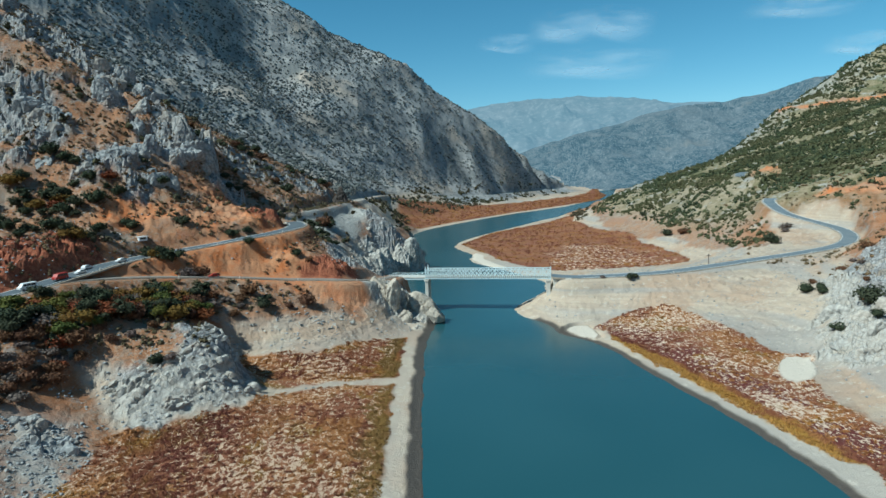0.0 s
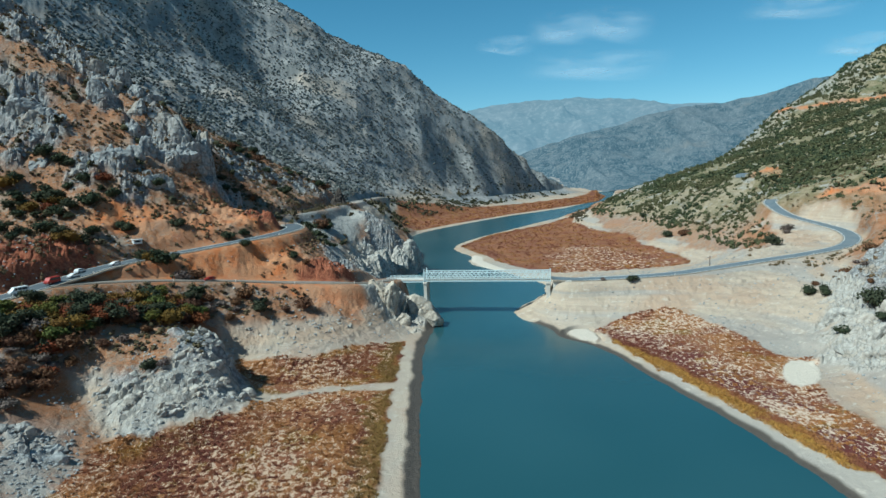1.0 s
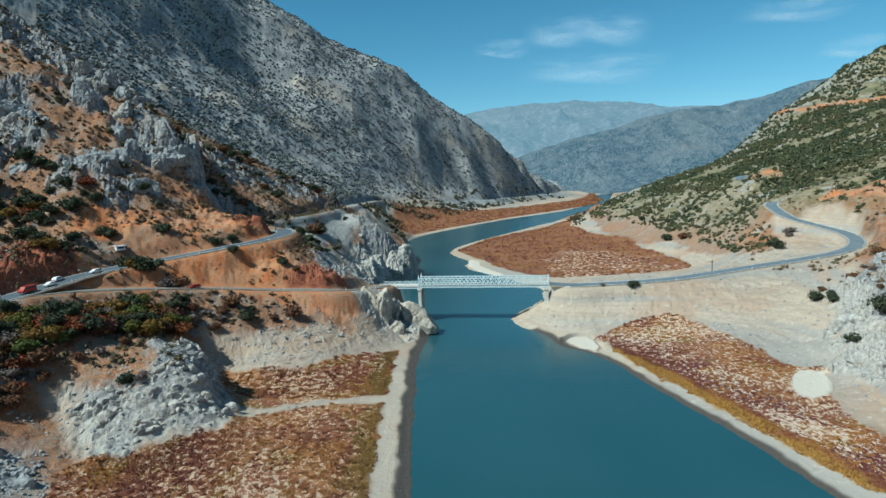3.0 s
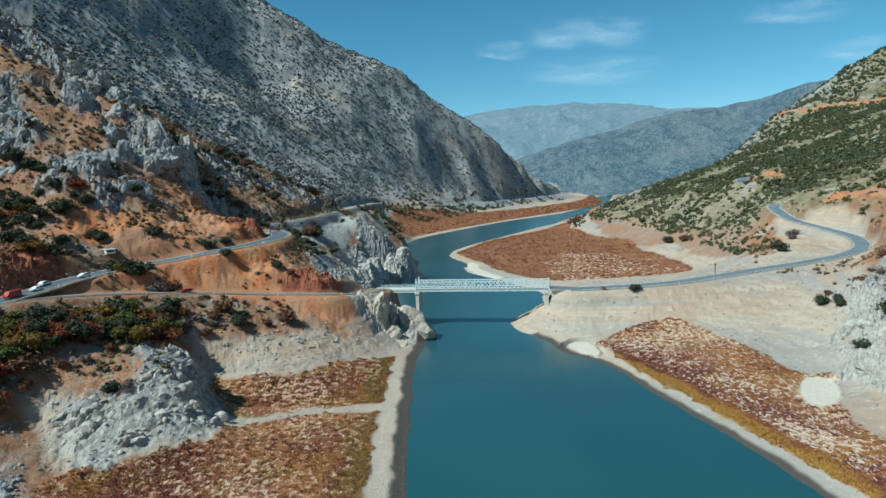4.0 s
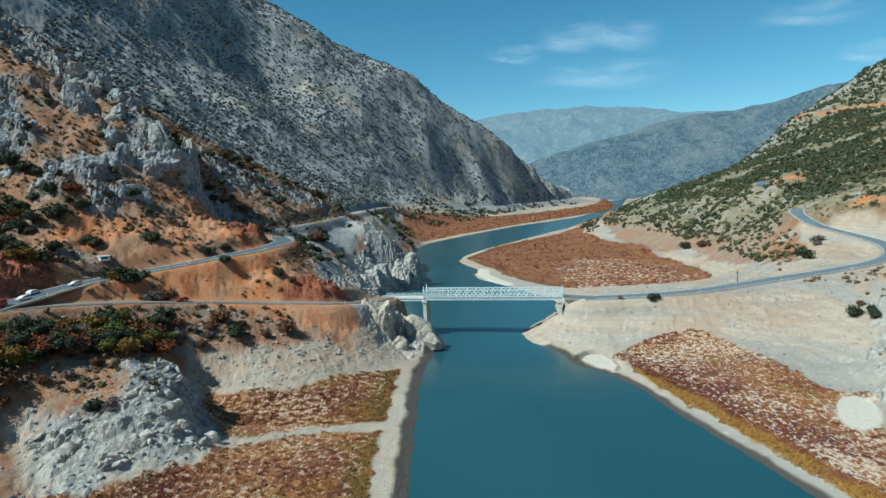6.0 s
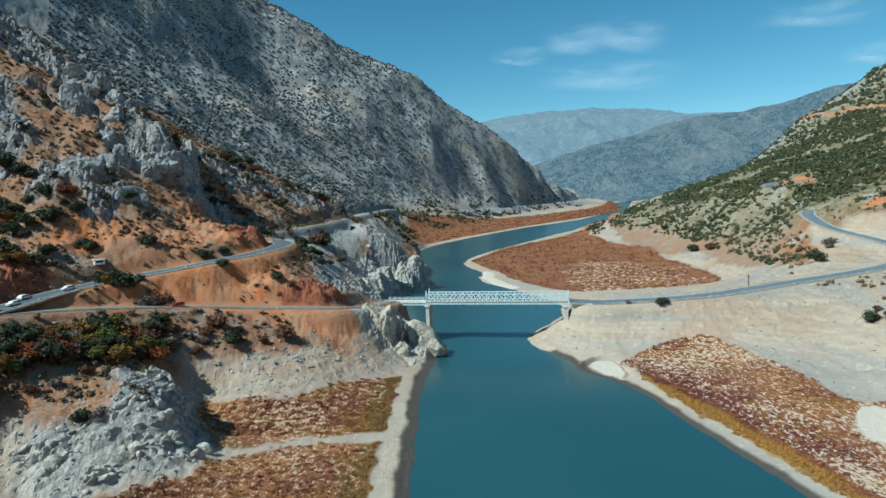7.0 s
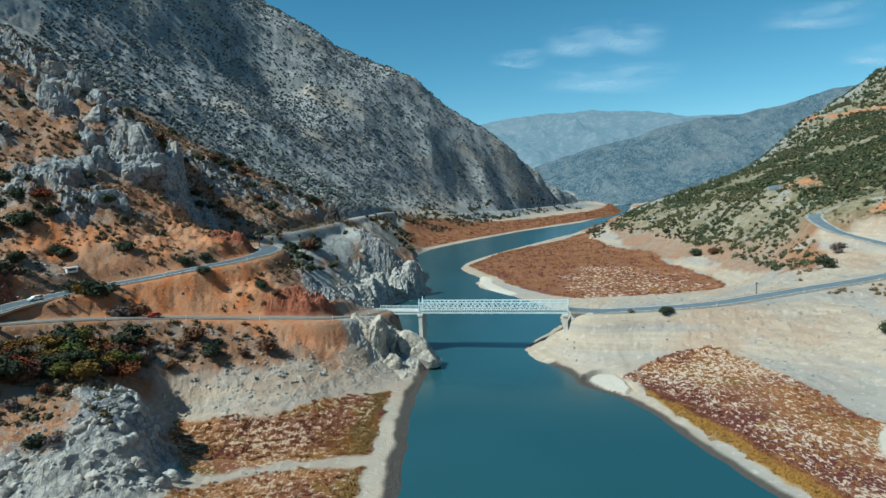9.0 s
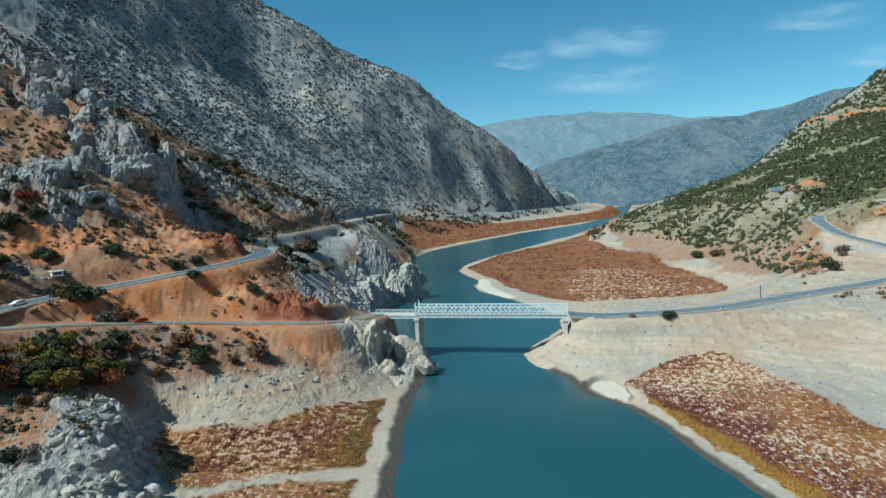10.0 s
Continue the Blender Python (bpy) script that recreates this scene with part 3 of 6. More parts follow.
_S = break_samples()
_D = np.hypot(_S[:, None, 0] - _S[None, :, 0], _S[:, None, 1] - _S[None, :, 1])
_n = len(_S)
_A = np.zeros((_n + 1, _n + 1))
_A[:_n, :_n] = _D - np.diag(0.4 + 0.003 * np.hypot(_S[:, 0], _S[:, 1]))
_A[:_n, _n] = _A[_n, :_n] = 1
_W = np.linalg.solve(_A, np.append(_S[:, 2], 0))


def base_height(x, y):
    out = np.empty(x.shape)
    fx, fy, fo = x.ravel(), y.ravel(), out.ravel()
    for i in range(0, fx.size, 20000):
        s = slice(i, i + 20000)
        d = np.hypot(fx[s, None] - _S[None, :, 0], fy[s, None] - _S[None, :, 1])
        fo[s] = d @ _W[:_n] + _W[_n]
    return fo.reshape(x.shape)


# Outlines of the kinds of ground.
FLATS = {
    "west": [(-13.2, 40), (-13.4, 93), (-13.5, 110), (-13.9, 147.6), (-27, 147), (-37, 142.4), (-44.5, 136), (-46, 129.5), (-52, 126.6), (-56, 122.6), (-60, 119), (-66, 118), (-69, 114.5), (-66.5, 104), (-67.6, 92), (-72, 40)],
    "west upper": [(-57.5, 166.5), (-46.4, 166.8), (-37, 167.8), (-26, 181), (-13, 190), (-13.4, 153), (-28.5, 150), (-46, 142), (-51, 151), (-56.5, 159)],
    "east": [(50.2, 198), (56, 203), (62, 206), (72, 208), (79, 208.5), (83, 199), (86.5, 184), (88.2, 172), (88.8, 160), (95, 156), (94, 150), (86, 138), (83.5, 132), (82, 122), (82, 108), (80, 40), (69.5, 40), (69.2, 90), (68.9, 96.5), (66.8, 101.5), (65.4, 107), (64.1, 113.5), (63.3, 121.6), (61.6, 129.6), (59.6, 139), (57.4, 150), (54.6, 165), (52.4, 180), (51.6, 190)],
    "middle": [(18, 459), (49, 540), (110, 624), (160, 686), (137, 605), (137, 527), (152, 471), (137, 401), (140, 359), (136, 326), (129, 312), (104, 307), (64, 307), (46, 338), (36, 372), (33, 396), (27, 415)],
    "far west": [(-29, 582), (-47, 785), (26, 888), (126, 1029), (264, 1222), (353, 1394), (420, 1560), (370, 1302), (299, 1101), (205, 952), (98, 806), (17, 674)],
}
ROCKS = {
    "low outcrop": [(-78, 128.5), (-72, 123), (-66, 119.5), (-60, 120), (-56, 123.5), (-51, 127.3), (-46.4, 129.6), (-45.2, 135.5), (-49, 141), (-53, 148), (-57, 157), (-62, 157), (-64, 148), (-63, 140), (-69, 133.5), (-76, 131.5)],
    "low outcrop west": [(-81, 111), (-78, 105), (-74, 104), (-69, 107), (-73, 112)],
    "bridge rock": [(-29, 209), (-20, 206), (-8, 207), (2, 219), (-2, 228), (-12, 228), (-18, 222), (-26, 218)],
    "ledge": [(-46, 227), (-37, 222), (-31, 232), (-36, 250), (-43, 250)],
    "far cliff": [(-41, 356), (-41, 330), (-43, 304), (-38, 268), (-28, 280), (-30, 322), (-9, 340), (-12, 358), (-26, 366)],
    "cleft": [(-108, 296), (-94, 258), (-83, 255), (-82, 264), (-94, 296)],
    "hillside rock": [(-128, 216), (-104, 216), (-101, 232), (-114, 240), (-130, 234)],
    "shoulder": [(-125, 330), (-106, 318), (-95, 330), (-76, 350), (-64, 362), (-60, 368), (-80, 366), (-105, 352)],
    "crag": [(-320, 330), (-320, 285), (-200, 280), (-160, 258), (-128, 256), (-112, 244), (-96, 248), (-86, 256), (-92, 282), (-130, 300), (-200, 330)],
    "crag west": [(-220, 270), (-215, 222), (-168, 214), (-138, 222), (-140, 242), (-160, 256)],
    "east rock": [(97, 153), (94, 144), (100, 130), (122, 110), (170, 120), (170, 190), (146, 204), (124, 194), (112, 176), (104, 166)],
}
BLEACHED = {
    "west": [(-65, 171), (-54, 177.5), (-45, 182.5), (-36, 187.5), (-28, 195), (-22, 204), (-28, 208), (-28, 214), (-18, 224), (-4, 230), (4, 222), (4, 180), (-30, 165), (-64, 160)],
    "outcrop": [(-79, 129), (-72, 122), (-66, 118.5), (-60, 119), (-51, 126.5), (-43, 130), (-44, 141), (-52, 140), (-58, 133.5), (-70, 131.5), (-77, 132)],
    "east": [(28, 246), (28, 205), (44, 195), (80, 200), (86, 170), (80, 130), (84, 80), (104, 80), (110, 150), (124, 180), (140, 204), (160, 236), (176, 250), (150, 250), (106, 236), (72, 230), (44, 228)],
    "east inner": [(44, 300), (50, 232), (72, 233), (108, 242), (150, 256), (152, 290), (148, 330), (150, 400), (140, 470), (150, 560), (172, 690), (60, 700), (40, 400)],
    "bend": [(124, 238), (150, 243), (172, 250), (186, 260), (196, 282), (201, 300), (197, 314), (180, 326), (166, 300), (150, 278)],
    "east slope": [(140, 300), (165, 310), (182, 340), (205, 400), (232, 440), (215, 520), (190, 590), (165, 600), (140, 540), (146, 470), (136, 400)],
}
ORANGE = {
    "road cuts": [(-112, 176), (-96, 186), (-84, 204), (-66, 221), (-54, 226), (-44, 216), (-32, 214), (-22, 205), (-30, 198), (-50, 196), (-74, 184), (-100, 164)],
    "mound": [(-112, 200), (-84, 208), (-62, 224), (-60, 240), (-70, 250), (-92, 256), (-98, 244), (-86, 228), (-110, 214)],
    "east bank": [(222, 410), (231, 438), (240, 434), (238, 408)],
    "above the bend": [(203, 322), (213, 322), (222, 296), (216, 276), (208, 296)],
    "terrace": [(462, 846), (520, 792), (600, 751), (720, 751), (720, 769), (600, 769), (530, 808), (470, 856)],
}
RED = {
    "cut": [(-114, 146), (-107, 158), (-104, 172), (-102, 184), (-108, 194), (-117, 186), (-121, 168), (-126, 150)],
    "lower": [(-47, 208), (-36, 209), (-30, 218), (-36, 226), (-47, 218)],
    "mound end": [(-74, 234), (-66, 227), (-61, 236), (-61.5, 246), (-68, 251), (-75, 245)],
}
SAND = {"cusp": [(22, 400), (26, 403), (29, 393), (28, 374), (33, 353), (38, 336), (34, 335), (26, 351), (21, 374)], "blob": [(84.1, 148.1), (86.5, 152), (89.5, 154.6), (92.6, 154.6), (93.4, 151), (91, 144), (87.5, 139.4), (84.5, 136.9), (81.6, 136.2), (80.2, 138), (81, 143)], "island": [(40.4, 196), (42, 199.4), (44.4, 201), (48, 199.6), (48.8, 194), (48.2, 188), (46.8, 186), (43.6, 189)]}
SCREE = {"below the bench": [(-72, 274), (-72, 290), (-66.5, 312), (-58.5, 340), (-52, 362), (-42, 356), (-44, 322), (-52, 292), (-57, 262)],
         "slope under the bend": [(-57, 262), (-52, 290), (-45, 304), (-42, 270), (-46, 252), (-52, 248)]}
SCREE["rubble"] = [(-86, 112), (-84, 92), (-78, 60), (-70, 60), (-66, 92), (-64, 105), (-70, 113), (-78, 116)]
BLEACHED["cliff"] = [(-47, 318), (-42, 270), (-34, 250), (-22, 260), (-22, 320), (-6, 336), (-8, 350), (-28, 340)]
BLEACHED["range bench"] = [(-60, 400), (-68, 550), (-70, 650), (-58, 835), (-20, 910), (24, 1000), (76, 1075), (140, 1185), (214, 1295), (304, 1440), (353, 1400), (264, 1225), (126, 1032), (26, 888), (-47, 785), (-40, 600), (-24, 420)]


def zone(outlines, x, y, blur, wobble=0.0, size=10.0, names=None):
    out = np.zeros(x.shape)
    w = wobble * fbm(x, y, size, 3, seed=3.7) if wobble else 0.0
    for name, poly in outlines.items():
        if names and name not in names:
            continue
        xs, ys = [p[0] for p in poly], [p[1] for p in poly]
        m = blur * 2 + abs(wobble) * 2
        box = (x > min(xs) - m) & (x < max(xs) + m) & (y > min(ys) - m) & (y < max(ys) + m)
        if not box.any():
            continue
        d = inside(poly, x[box], y[box]) + (w[box] if wobble else 0.0)
        out[box] = np.maximum(out[box], step(-blur, blur, d))
    return out


def shore_distance(x, y):
    d = np.full(x.shape, 400.0)
    near = (x > -700) & (x < 1100) & (y > -1000) & (y < 1900)
    w = 0.4 * fbm(x[near], y[near], 9, 3, seed=1.3)
    d[near] = -inside(LAKE, x[near], y[near]) + w * np.clip(np.hypot(x[near], y[near]) / 120, 0.6, 3)
    return d


def near_roads(x, y, reach=16.0):
    """Distance to the nearest road, where it is under the reach, how firmly roads level the ground, and to what height."""
    dist, firm = np.full(x.shape, 1e9), np.zeros(x.shape)
    weight, total = np.full(x.shape, 1e-9), np.zeros(x.shape)
    for line in ROADS:
        own, hz = np.full(x.shape, 1e9), np.zeros(x.shape)
        for k in range(0, len(line) - 1, 5):
            bit = line[k:k + 6]
            xs, ys = [p[0] for p in bit], [p[1] for p in bit]
            box = (x > min(xs) - reach) & (x < max(xs) + reach) & (y > min(ys) - reach) & (y < max(ys) + reach)
            if not box.any():
                continue
            dd, hh = along(bit, x[box], y[box])
            near = dd < own[box]
            own[box], hz[box] = np.where(near, dd, own[box]), np.where(near, hh, hz[box])
        near = own < 10
        bed = 1 - step(4.0, 8.5, own[near])
        w = bed ** 2 / (0.3 + own[near]) ** 2
        weight[near] += w
        total[near] += w * hz[near]
        firm[near] = np.maximum(firm[near], bed)
        dist = np.minimum(dist, own)
    return dist, firm, total / weight


def land(x, y, base=None):
    """Heights and the weights of the kinds of ground at x, y."""
    z = base_height(x, y) if base is None else base
    r = np.hypot(x, y)
    d = shore_distance(x, y)
    flat = zone(FLATS, x, y, 0.7, 0.9, 6)
    rock = zone(ROCKS, x, y, 2.5, 5.0, 9)
    pale = zone(BLEACHED, x, y, 2.0, 3.5, 12)
    orange = zone(ORANGE, x, y, 5.0, 9.0, 18)
    scree = zone(SCREE, x, y, 3.0, 3.0, 15) * np.where(y < 126, 0.35 + 0.4 * step(-0.2, 0.3, fbm(x, y, 8, 3, seed=41)), 1.0)
    red = zone(RED, x, y, 2.0, 3.0, 8)
    sand = zone(SAND, x, y, 0.4, 0.3, 4)
    road, bed, road_z = near_roads(x, y)
    wild = (1 - flat) * step(2, 14, z) * step(4.5, 14, road)
    hill = step(14, 40, z)
    # hillside relief at several sizes
    z = z + wild * hill * (1.6 * fbm(x, y, 26, 3, seed=5) + 0.9 * ridged(x, y, 14, 3, seed=2))
    far = np.maximum(step(380, 520, y) * np.maximum(step(24, 36, z) * (1 - step(90, 150, x - 0.12 * y)), step(880, 950, y) * step(4.5, 9, z) * (1 - step(60, 120, x - 0.25 * y))), step(1420, 1520, y))
    z = z + np.where(y < 1420, far, 0) * (1 - 0.7 * step(20, 140, x)) * step(30, 110, z) * (11 * (ridged(x * 0.62 + 0.5 * y, 1.1 * y - 0.9 * x, 210, 3, 0.4, seed=8) - 0.9) + 3.5 * fbm(x, y, 45, 2, 0.5)) * (1 - step(1100, 1180, y) * (1 - step(150, 260, z)))
    mouth = step(1380, 1450, y) * (1 - step(13, 20, z)) * (1 - step(2000, 2200, y))
    far = far * (1 - mouth)
    farther = step(1500, 2600, r)
    z = z + farther * (14 * ridged(x, y, 420, 4, seed=4) - 6)
    # broken limestone
    big = facets(x + 0.35 * y, y, 5.5, 2.0)
    small = facets(x - 0.2 * y, y + 0.3 * x, 2.1, 5.0)
    crag = zone(ROCKS, x, y, 4, 5.0, 9, ("crag", "crag west", "hillside rock", "east rock"))
    gaps = step(-0.5, -0.2, fbm(x, y, 17, 3, 0.5, seed=33) - 0.1 * (1 - step(60, 105, z)))
    rock = np.where((x < -80) & (y > 205), rock * gaps, rock)
    body = ridged(0.8 * x + 0.5 * y, 0.45 * y - 0.5 * x, 20, 4, 0.55, seed=6)
    low_rock = zone(ROCKS, x, y, 3, 0, 9, ("low outcrop",))
    calm = 1 - 0.94 * low_rock
    fine = facets(x + 0.4 * y, y - 0.3 * x, 1.0, 11.0)
    z = z + rock * ((1.3 * big + 0.7 * small) * calm + 0.35 * fine * calm + 0.7 * fbm(x, y, 2.6, 3, 0.6) * (1 - 0.6 * low_rock)) * step(0.2, 5, d)
    z = z + crag * rock * step(8, 30, z) * (4.5 * (body - 0.9))
    # slanting beds of the low outcrop
    beds = ridged(0.72 * x - 0.69 * y, 0.24 * (0.72 * y + 0.69 * x), 3.6, 3, 0.6, seed=13)
    z = z + low_rock * rock * (0.75 * (beds - 0.7) * (0.6 + 0.9 * step(9, 14, z)) * (0.5 + step(-0.3, 0.4, fbm(x, y, 9, 2, seed=29))) + 0.6 * fbm(x, y, 6, 2, seed=19))
    # small lumps on open ground
    lumps = (1 - flat) * (1 - rock) * (1 - 0.7 * scree * (y > 200)) * step(1.5, 6, road) * step(0.5, 3, z)
    z = z + lumps * ((0.28 - 0.16 * pale) * facets(x, y, 1.6, 3.0) + 0.35 * fbm(x, y, 4, 3)) * np.clip(r / 200, 0.5, 2)
    gully = (orange + 0.15 * pale) * lumps * step(5, 12, z)
    z = z - 0.4 * gully * np.abs(gnoise(x / 3.1 + 0.9 * fbm(x, y, 12, 2), y / 22)) * 1.8
    z = z + orange * lumps * step(5, 12, z) * (0.7 * fbm(x, y, 7, 3) + 0.3 * facets(x, y, 2.6, 12.0))
    z = z + red * (0.9 * facets(x, y, 2.4, 8.0) + 0.8 * fbm(x, y, 3, 3)) * step(4.2, 6, road)
    lines = np.sin(2 * np.pi * z / 1.9 + 2.2 * fbm(x, y, 30, 2)) + 0.5 * np.sin(2 * np.pi * z / 0.8 + 3 * fbm(x, y, 17, 2))
    z = z + (0.05 + 0.09 * step(0, 30, x)) * pale * lumps * lines * step(2, 4, z) * (r < 600)
    z = z + pale * lumps * step(2, 5, z) * (0.2 * np.maximum(facets(x, y, 2.2, 7.0), -0.1) * np.clip(fbm(x, y, 9, 2, seed=15) + 0.3, 0, 1)) * (r < 420)
    # tufted flats
    z = z + flat * 0.16 * np.clip(fbm(x, y, 1.4, 2, seed=9), -0.2, 1)
    # level road beds
    z = np.where(road < 10, z * (1 - bed) + (road_z - 0.25) * bed, z)
    z = z + 0.35 * sand * (x > 60)
    sand = np.maximum(sand, 0.2 * step(2.5, 4, d) * (1 - step(9, 12, d)) * (1 - flat) * (y < 215) * (z < 3))
    # the shore and the lake's bed
    bank = np.where(d > 0, step(-0.5, 3.2, d), 0)
    z = np.where(d > 0, 0.05 + (np.maximum(z, 0.6) - 0.05) * bank, -np.minimum(4.0, 0.12 * -d + 0.02))
    isle = np.full(x.shape, -9.0)
    box = (x > 36) & (x < 56) & (y > 182) & (y < 210)
    isle[box] = inside(SAND["island"], x[box], y[box]) + 0.5 * fbm(x[box], y[box], 4, 2)
    ring = step(-2.6, -1.5, isle) * (1 - step(-0.5, 0.3, isle)) * (x < 50.5)
    z = np.where(isle > -0.5, np.maximum(z, -0.1 + 0.6 * step(-0.5, 0.8, isle)), z * (1 - ring) + 0.06 * ring)
    soft = zone(BLEACHED, x, y, 6, 12, 25, ("east slope",)) * 0.25
    pale = np.where(soft > 0.01, np.minimum(pale, soft + zone(BLEACHED, x, y, 2.0, 3.5, 12, ("east inner", "bend"))), pale)
    low = np.maximum((1 - step(1.6, 3.2, z)) * (1 - step(60, 110, d)), (1 - step(4.6, 5.6, z)) * (x > -75) * (x < -5) * (y > 40) * (y < 200) * (1 - (x < -56) * (y < 126)))
    pale = np.maximum(pale, np.maximum(low, mouth))
    wet = (1 - step(1.3, 2.1, d * (1 - 0.4 * (x < 10)) + 0.3 * fbm(x, y, 5, 2))) * step(-8, -1, d) * (y < 215)
    wet = np.maximum(wet, np.maximum(ring, step(-4.2, -2.8, isle) * (isle < -0.5) * (x < 50.5)) * (1 - step(40, 47, x - 0.25 * (y - 195)))) * (isle < 0)
    sand = np.maximum(sand, step(-0.3, 0.3, isle))
    flat = flat * (1 - step(0.3, 0.6, sand) * (x > 70))
    speck = zone({"": [(82, 416), (103, 433), (126, 378), (130, 302), (102, 299), (64, 304), (66, 352)]}, x, y, 7, 12, 20)
    stony = 1 - step(20, 85, along([(230, 690), (289, 745), (373, 810), (486, 905), (560, 905)], x, y)[0] + 14 * fbm(x, y, 35, 3))
    return z, dict(dense=step(280, 300, y), speck=speck, flat=flat, rock=rock, pale=pale, orange=orange, scree=scree, wet=wet, far=far, shore=d, red=red, sand=sand, gold=step(20, 40, x),
                   stony=stony, hill=step(140, 185, x + 0.25 * (y - 400) + 12 * fbm(x, y, 40, 3)) * step(330, 400, y + 0.3 * x) * step(9, 20, z + 4 * fbm(x, y, 30, 2)) * (1 - far))


# ---- the ground sheet and the lake ----
def mesh_from(name, verts, faces, material, smooth=True):
    me = bpy.data.meshes.new(name)
    verts = np.ascontiguousarray(verts, np.float32)
    faces = np.ascontiguousarray(faces, np.int32)
    k = faces.shape[1]
    me.vertices.add(len(verts))
    me.vertices.foreach_set("co", verts.ravel())
    me.loops.add(faces.size)
    me.loops.foreach_set("vertex_index", faces.ravel())
    me.polygons.add(len(faces))
    me.polygons.foreach_set("loop_start", np.arange(0, faces.size, k, dtype=np.int32))
    me.update(calc_edges=True)
    me.polygons.foreach_set("use_smooth", np.full(len(faces), smooth))
    me.materials.append(material)
    me.validate()
    return me


SHEET = {}


def build_ground():
    half = radians(44)
    ang = np.concatenate([np.arange(-half, half, radians(0.105)), np.linspace(half, 2 * np.pi - half, 130, endpoint=False)])
    cut = [2, 30, 60, 95, 115, 430, 800, 1700, 4850]
    per = [0.6, 0.2, 0.06, 0.012, 0.0038, 0.0055, 0.0075, 0.013]
    rad = np.concatenate([np.geomspace(a, b, max(2, int(math.log(b / a) / s)), endpoint=False) for a, b, s in zip(cut, cut[1:], per)] + [[4850.0]])
    A, R = np.meshgrid(ang, rad, indexing="ij")
    x, y = R * np.sin(A), -30 + R * np.cos(A)
    # the smooth base on every second node, and between them by halves
    ca = np.append(ang, ang[0] + 2 * np.pi)[:: 2] if len(ang) % 2 == 0 else np.append(ang[::2], ang[0] + 2 * np.pi)
    cr = rad[::2] if len(rad) % 2 else np.append(rad[::2], rad[-1])
    A2, R2 = np.meshgrid(ca, cr, indexing="ij")
    coarse = base_height(R2 * np.sin(A2), -30 + R2 * np.cos(A2))
    rows = np.stack([np.interp(rad, cr, c) for c in coarse])
    k = np.clip(np.searchsorted(ca, ang, side="right") - 1, 0, len(ca) - 2)
    f = ((ang - ca[k]) / (ca[k + 1] - ca[k]))[:, None]
    z, w = land(x, y, rows[k] * (1 - f) + rows[k + 1] * f)
    SHEET.update(ang=ang, rad=rad, z=z)
    # ledges and overhangs: the broken rock also leans out sideways
    lean = 0.45 * w["rock"] * step(2.5, 6, z) * (1 - 0.9 * (x < -40) * (y < 165))
    x = x + lean * (0.6 * facets(y * 0.9, z * 1.1, 2.7, 1.0) + 0.3 * facets(y, z, 1.2, 4.0))
    y = y + lean * (0.9 * facets(x, z * 1.2, 3.1, 6.0) + 0.4 * facets(x, z, 1.3, 9.0))
    na, nr = x.shape
    idx = np.arange(na * nr).reshape(na, nr)
    a, b = idx, np.roll(idx, -1, axis=0)
    faces = np.stack([a[:, :-1], b[:, :-1], b[:, 1:], a[:, 1:]], -1).reshape(-1, 4)
    me = mesh_from("ground", np.stack([x, y, z], -1).reshape(-1, 3), faces, M_GROUND)
    broken = ((w["rock"] > 0.4) & ~((x > -80) & (x < -44) & (y < 160)) | (w["red"] > 0.5) | (w["pale"] > 0.5) & (z > 4.8) & (x < 0) & (y < 400)).ravel()
    me.polygons.foreach_set("use_smooth", ~broken[faces[:, 0]])
    for key, v in w.items():
        at = me.attributes.new(key, "FLOAT", "POINT")
        at.data.foreach_set("value", np.ascontiguousarray(v, np.float32).ravel())
    ob = new("ground", me)
    return tagged(ob, "rugged valley of limestone slopes, orange soil and brown drawdown flats", "ground", kind="structure")


ground = build_ground()


def height(x, y):
    """The ground's height at points."""
    x, y = np.atleast_1d(np.asarray(x, float)), np.atleast_1d(np.asarray(y, float))
    a = (np.arctan2(x, y + 30) - SHEET["ang"][0]) % (2 * np.pi) + SHEET["ang"][0]
    r = np.hypot(x, y + 30)
    ang, rad, z = SHEET["ang"], SHEET["rad"], SHEET["z"]
    i = np.clip(np.searchsorted(ang, a) - 1, 0, len(ang) - 2)
    k = np.clip(np.searchsorted(rad, r) - 1, 0, len(rad) - 2)
    u = np.clip((a - ang[i]) / (ang[i + 1] - ang[i]), 0, 1)
    v = np.clip((r - rad[k]) / (rad[k + 1] - rad[k]), 0, 1)
    return np.maximum((z[i, k] * (1 - u) + z[i + 1, k] * u) * (1 - v) + (z[i, k + 1] * (1 - u) + z[i + 1, k + 1] * u) * v, 0)


bm = bmesh.new()
_w = [bm.verts.new(p) for p in ((-900, -1100, 0), (1400, -1100, 0), (1400, 1900, 0), (-900, 1900, 0))]
bm.faces.new(_w)
me = bpy.data.meshes.new("water")
bm.to_mesh(me)
bm.free()
me.materials.append(M_WATER)
water = tagged(new("water", me), "calm teal reservoir water winding up the valley", "water", kind="structure")


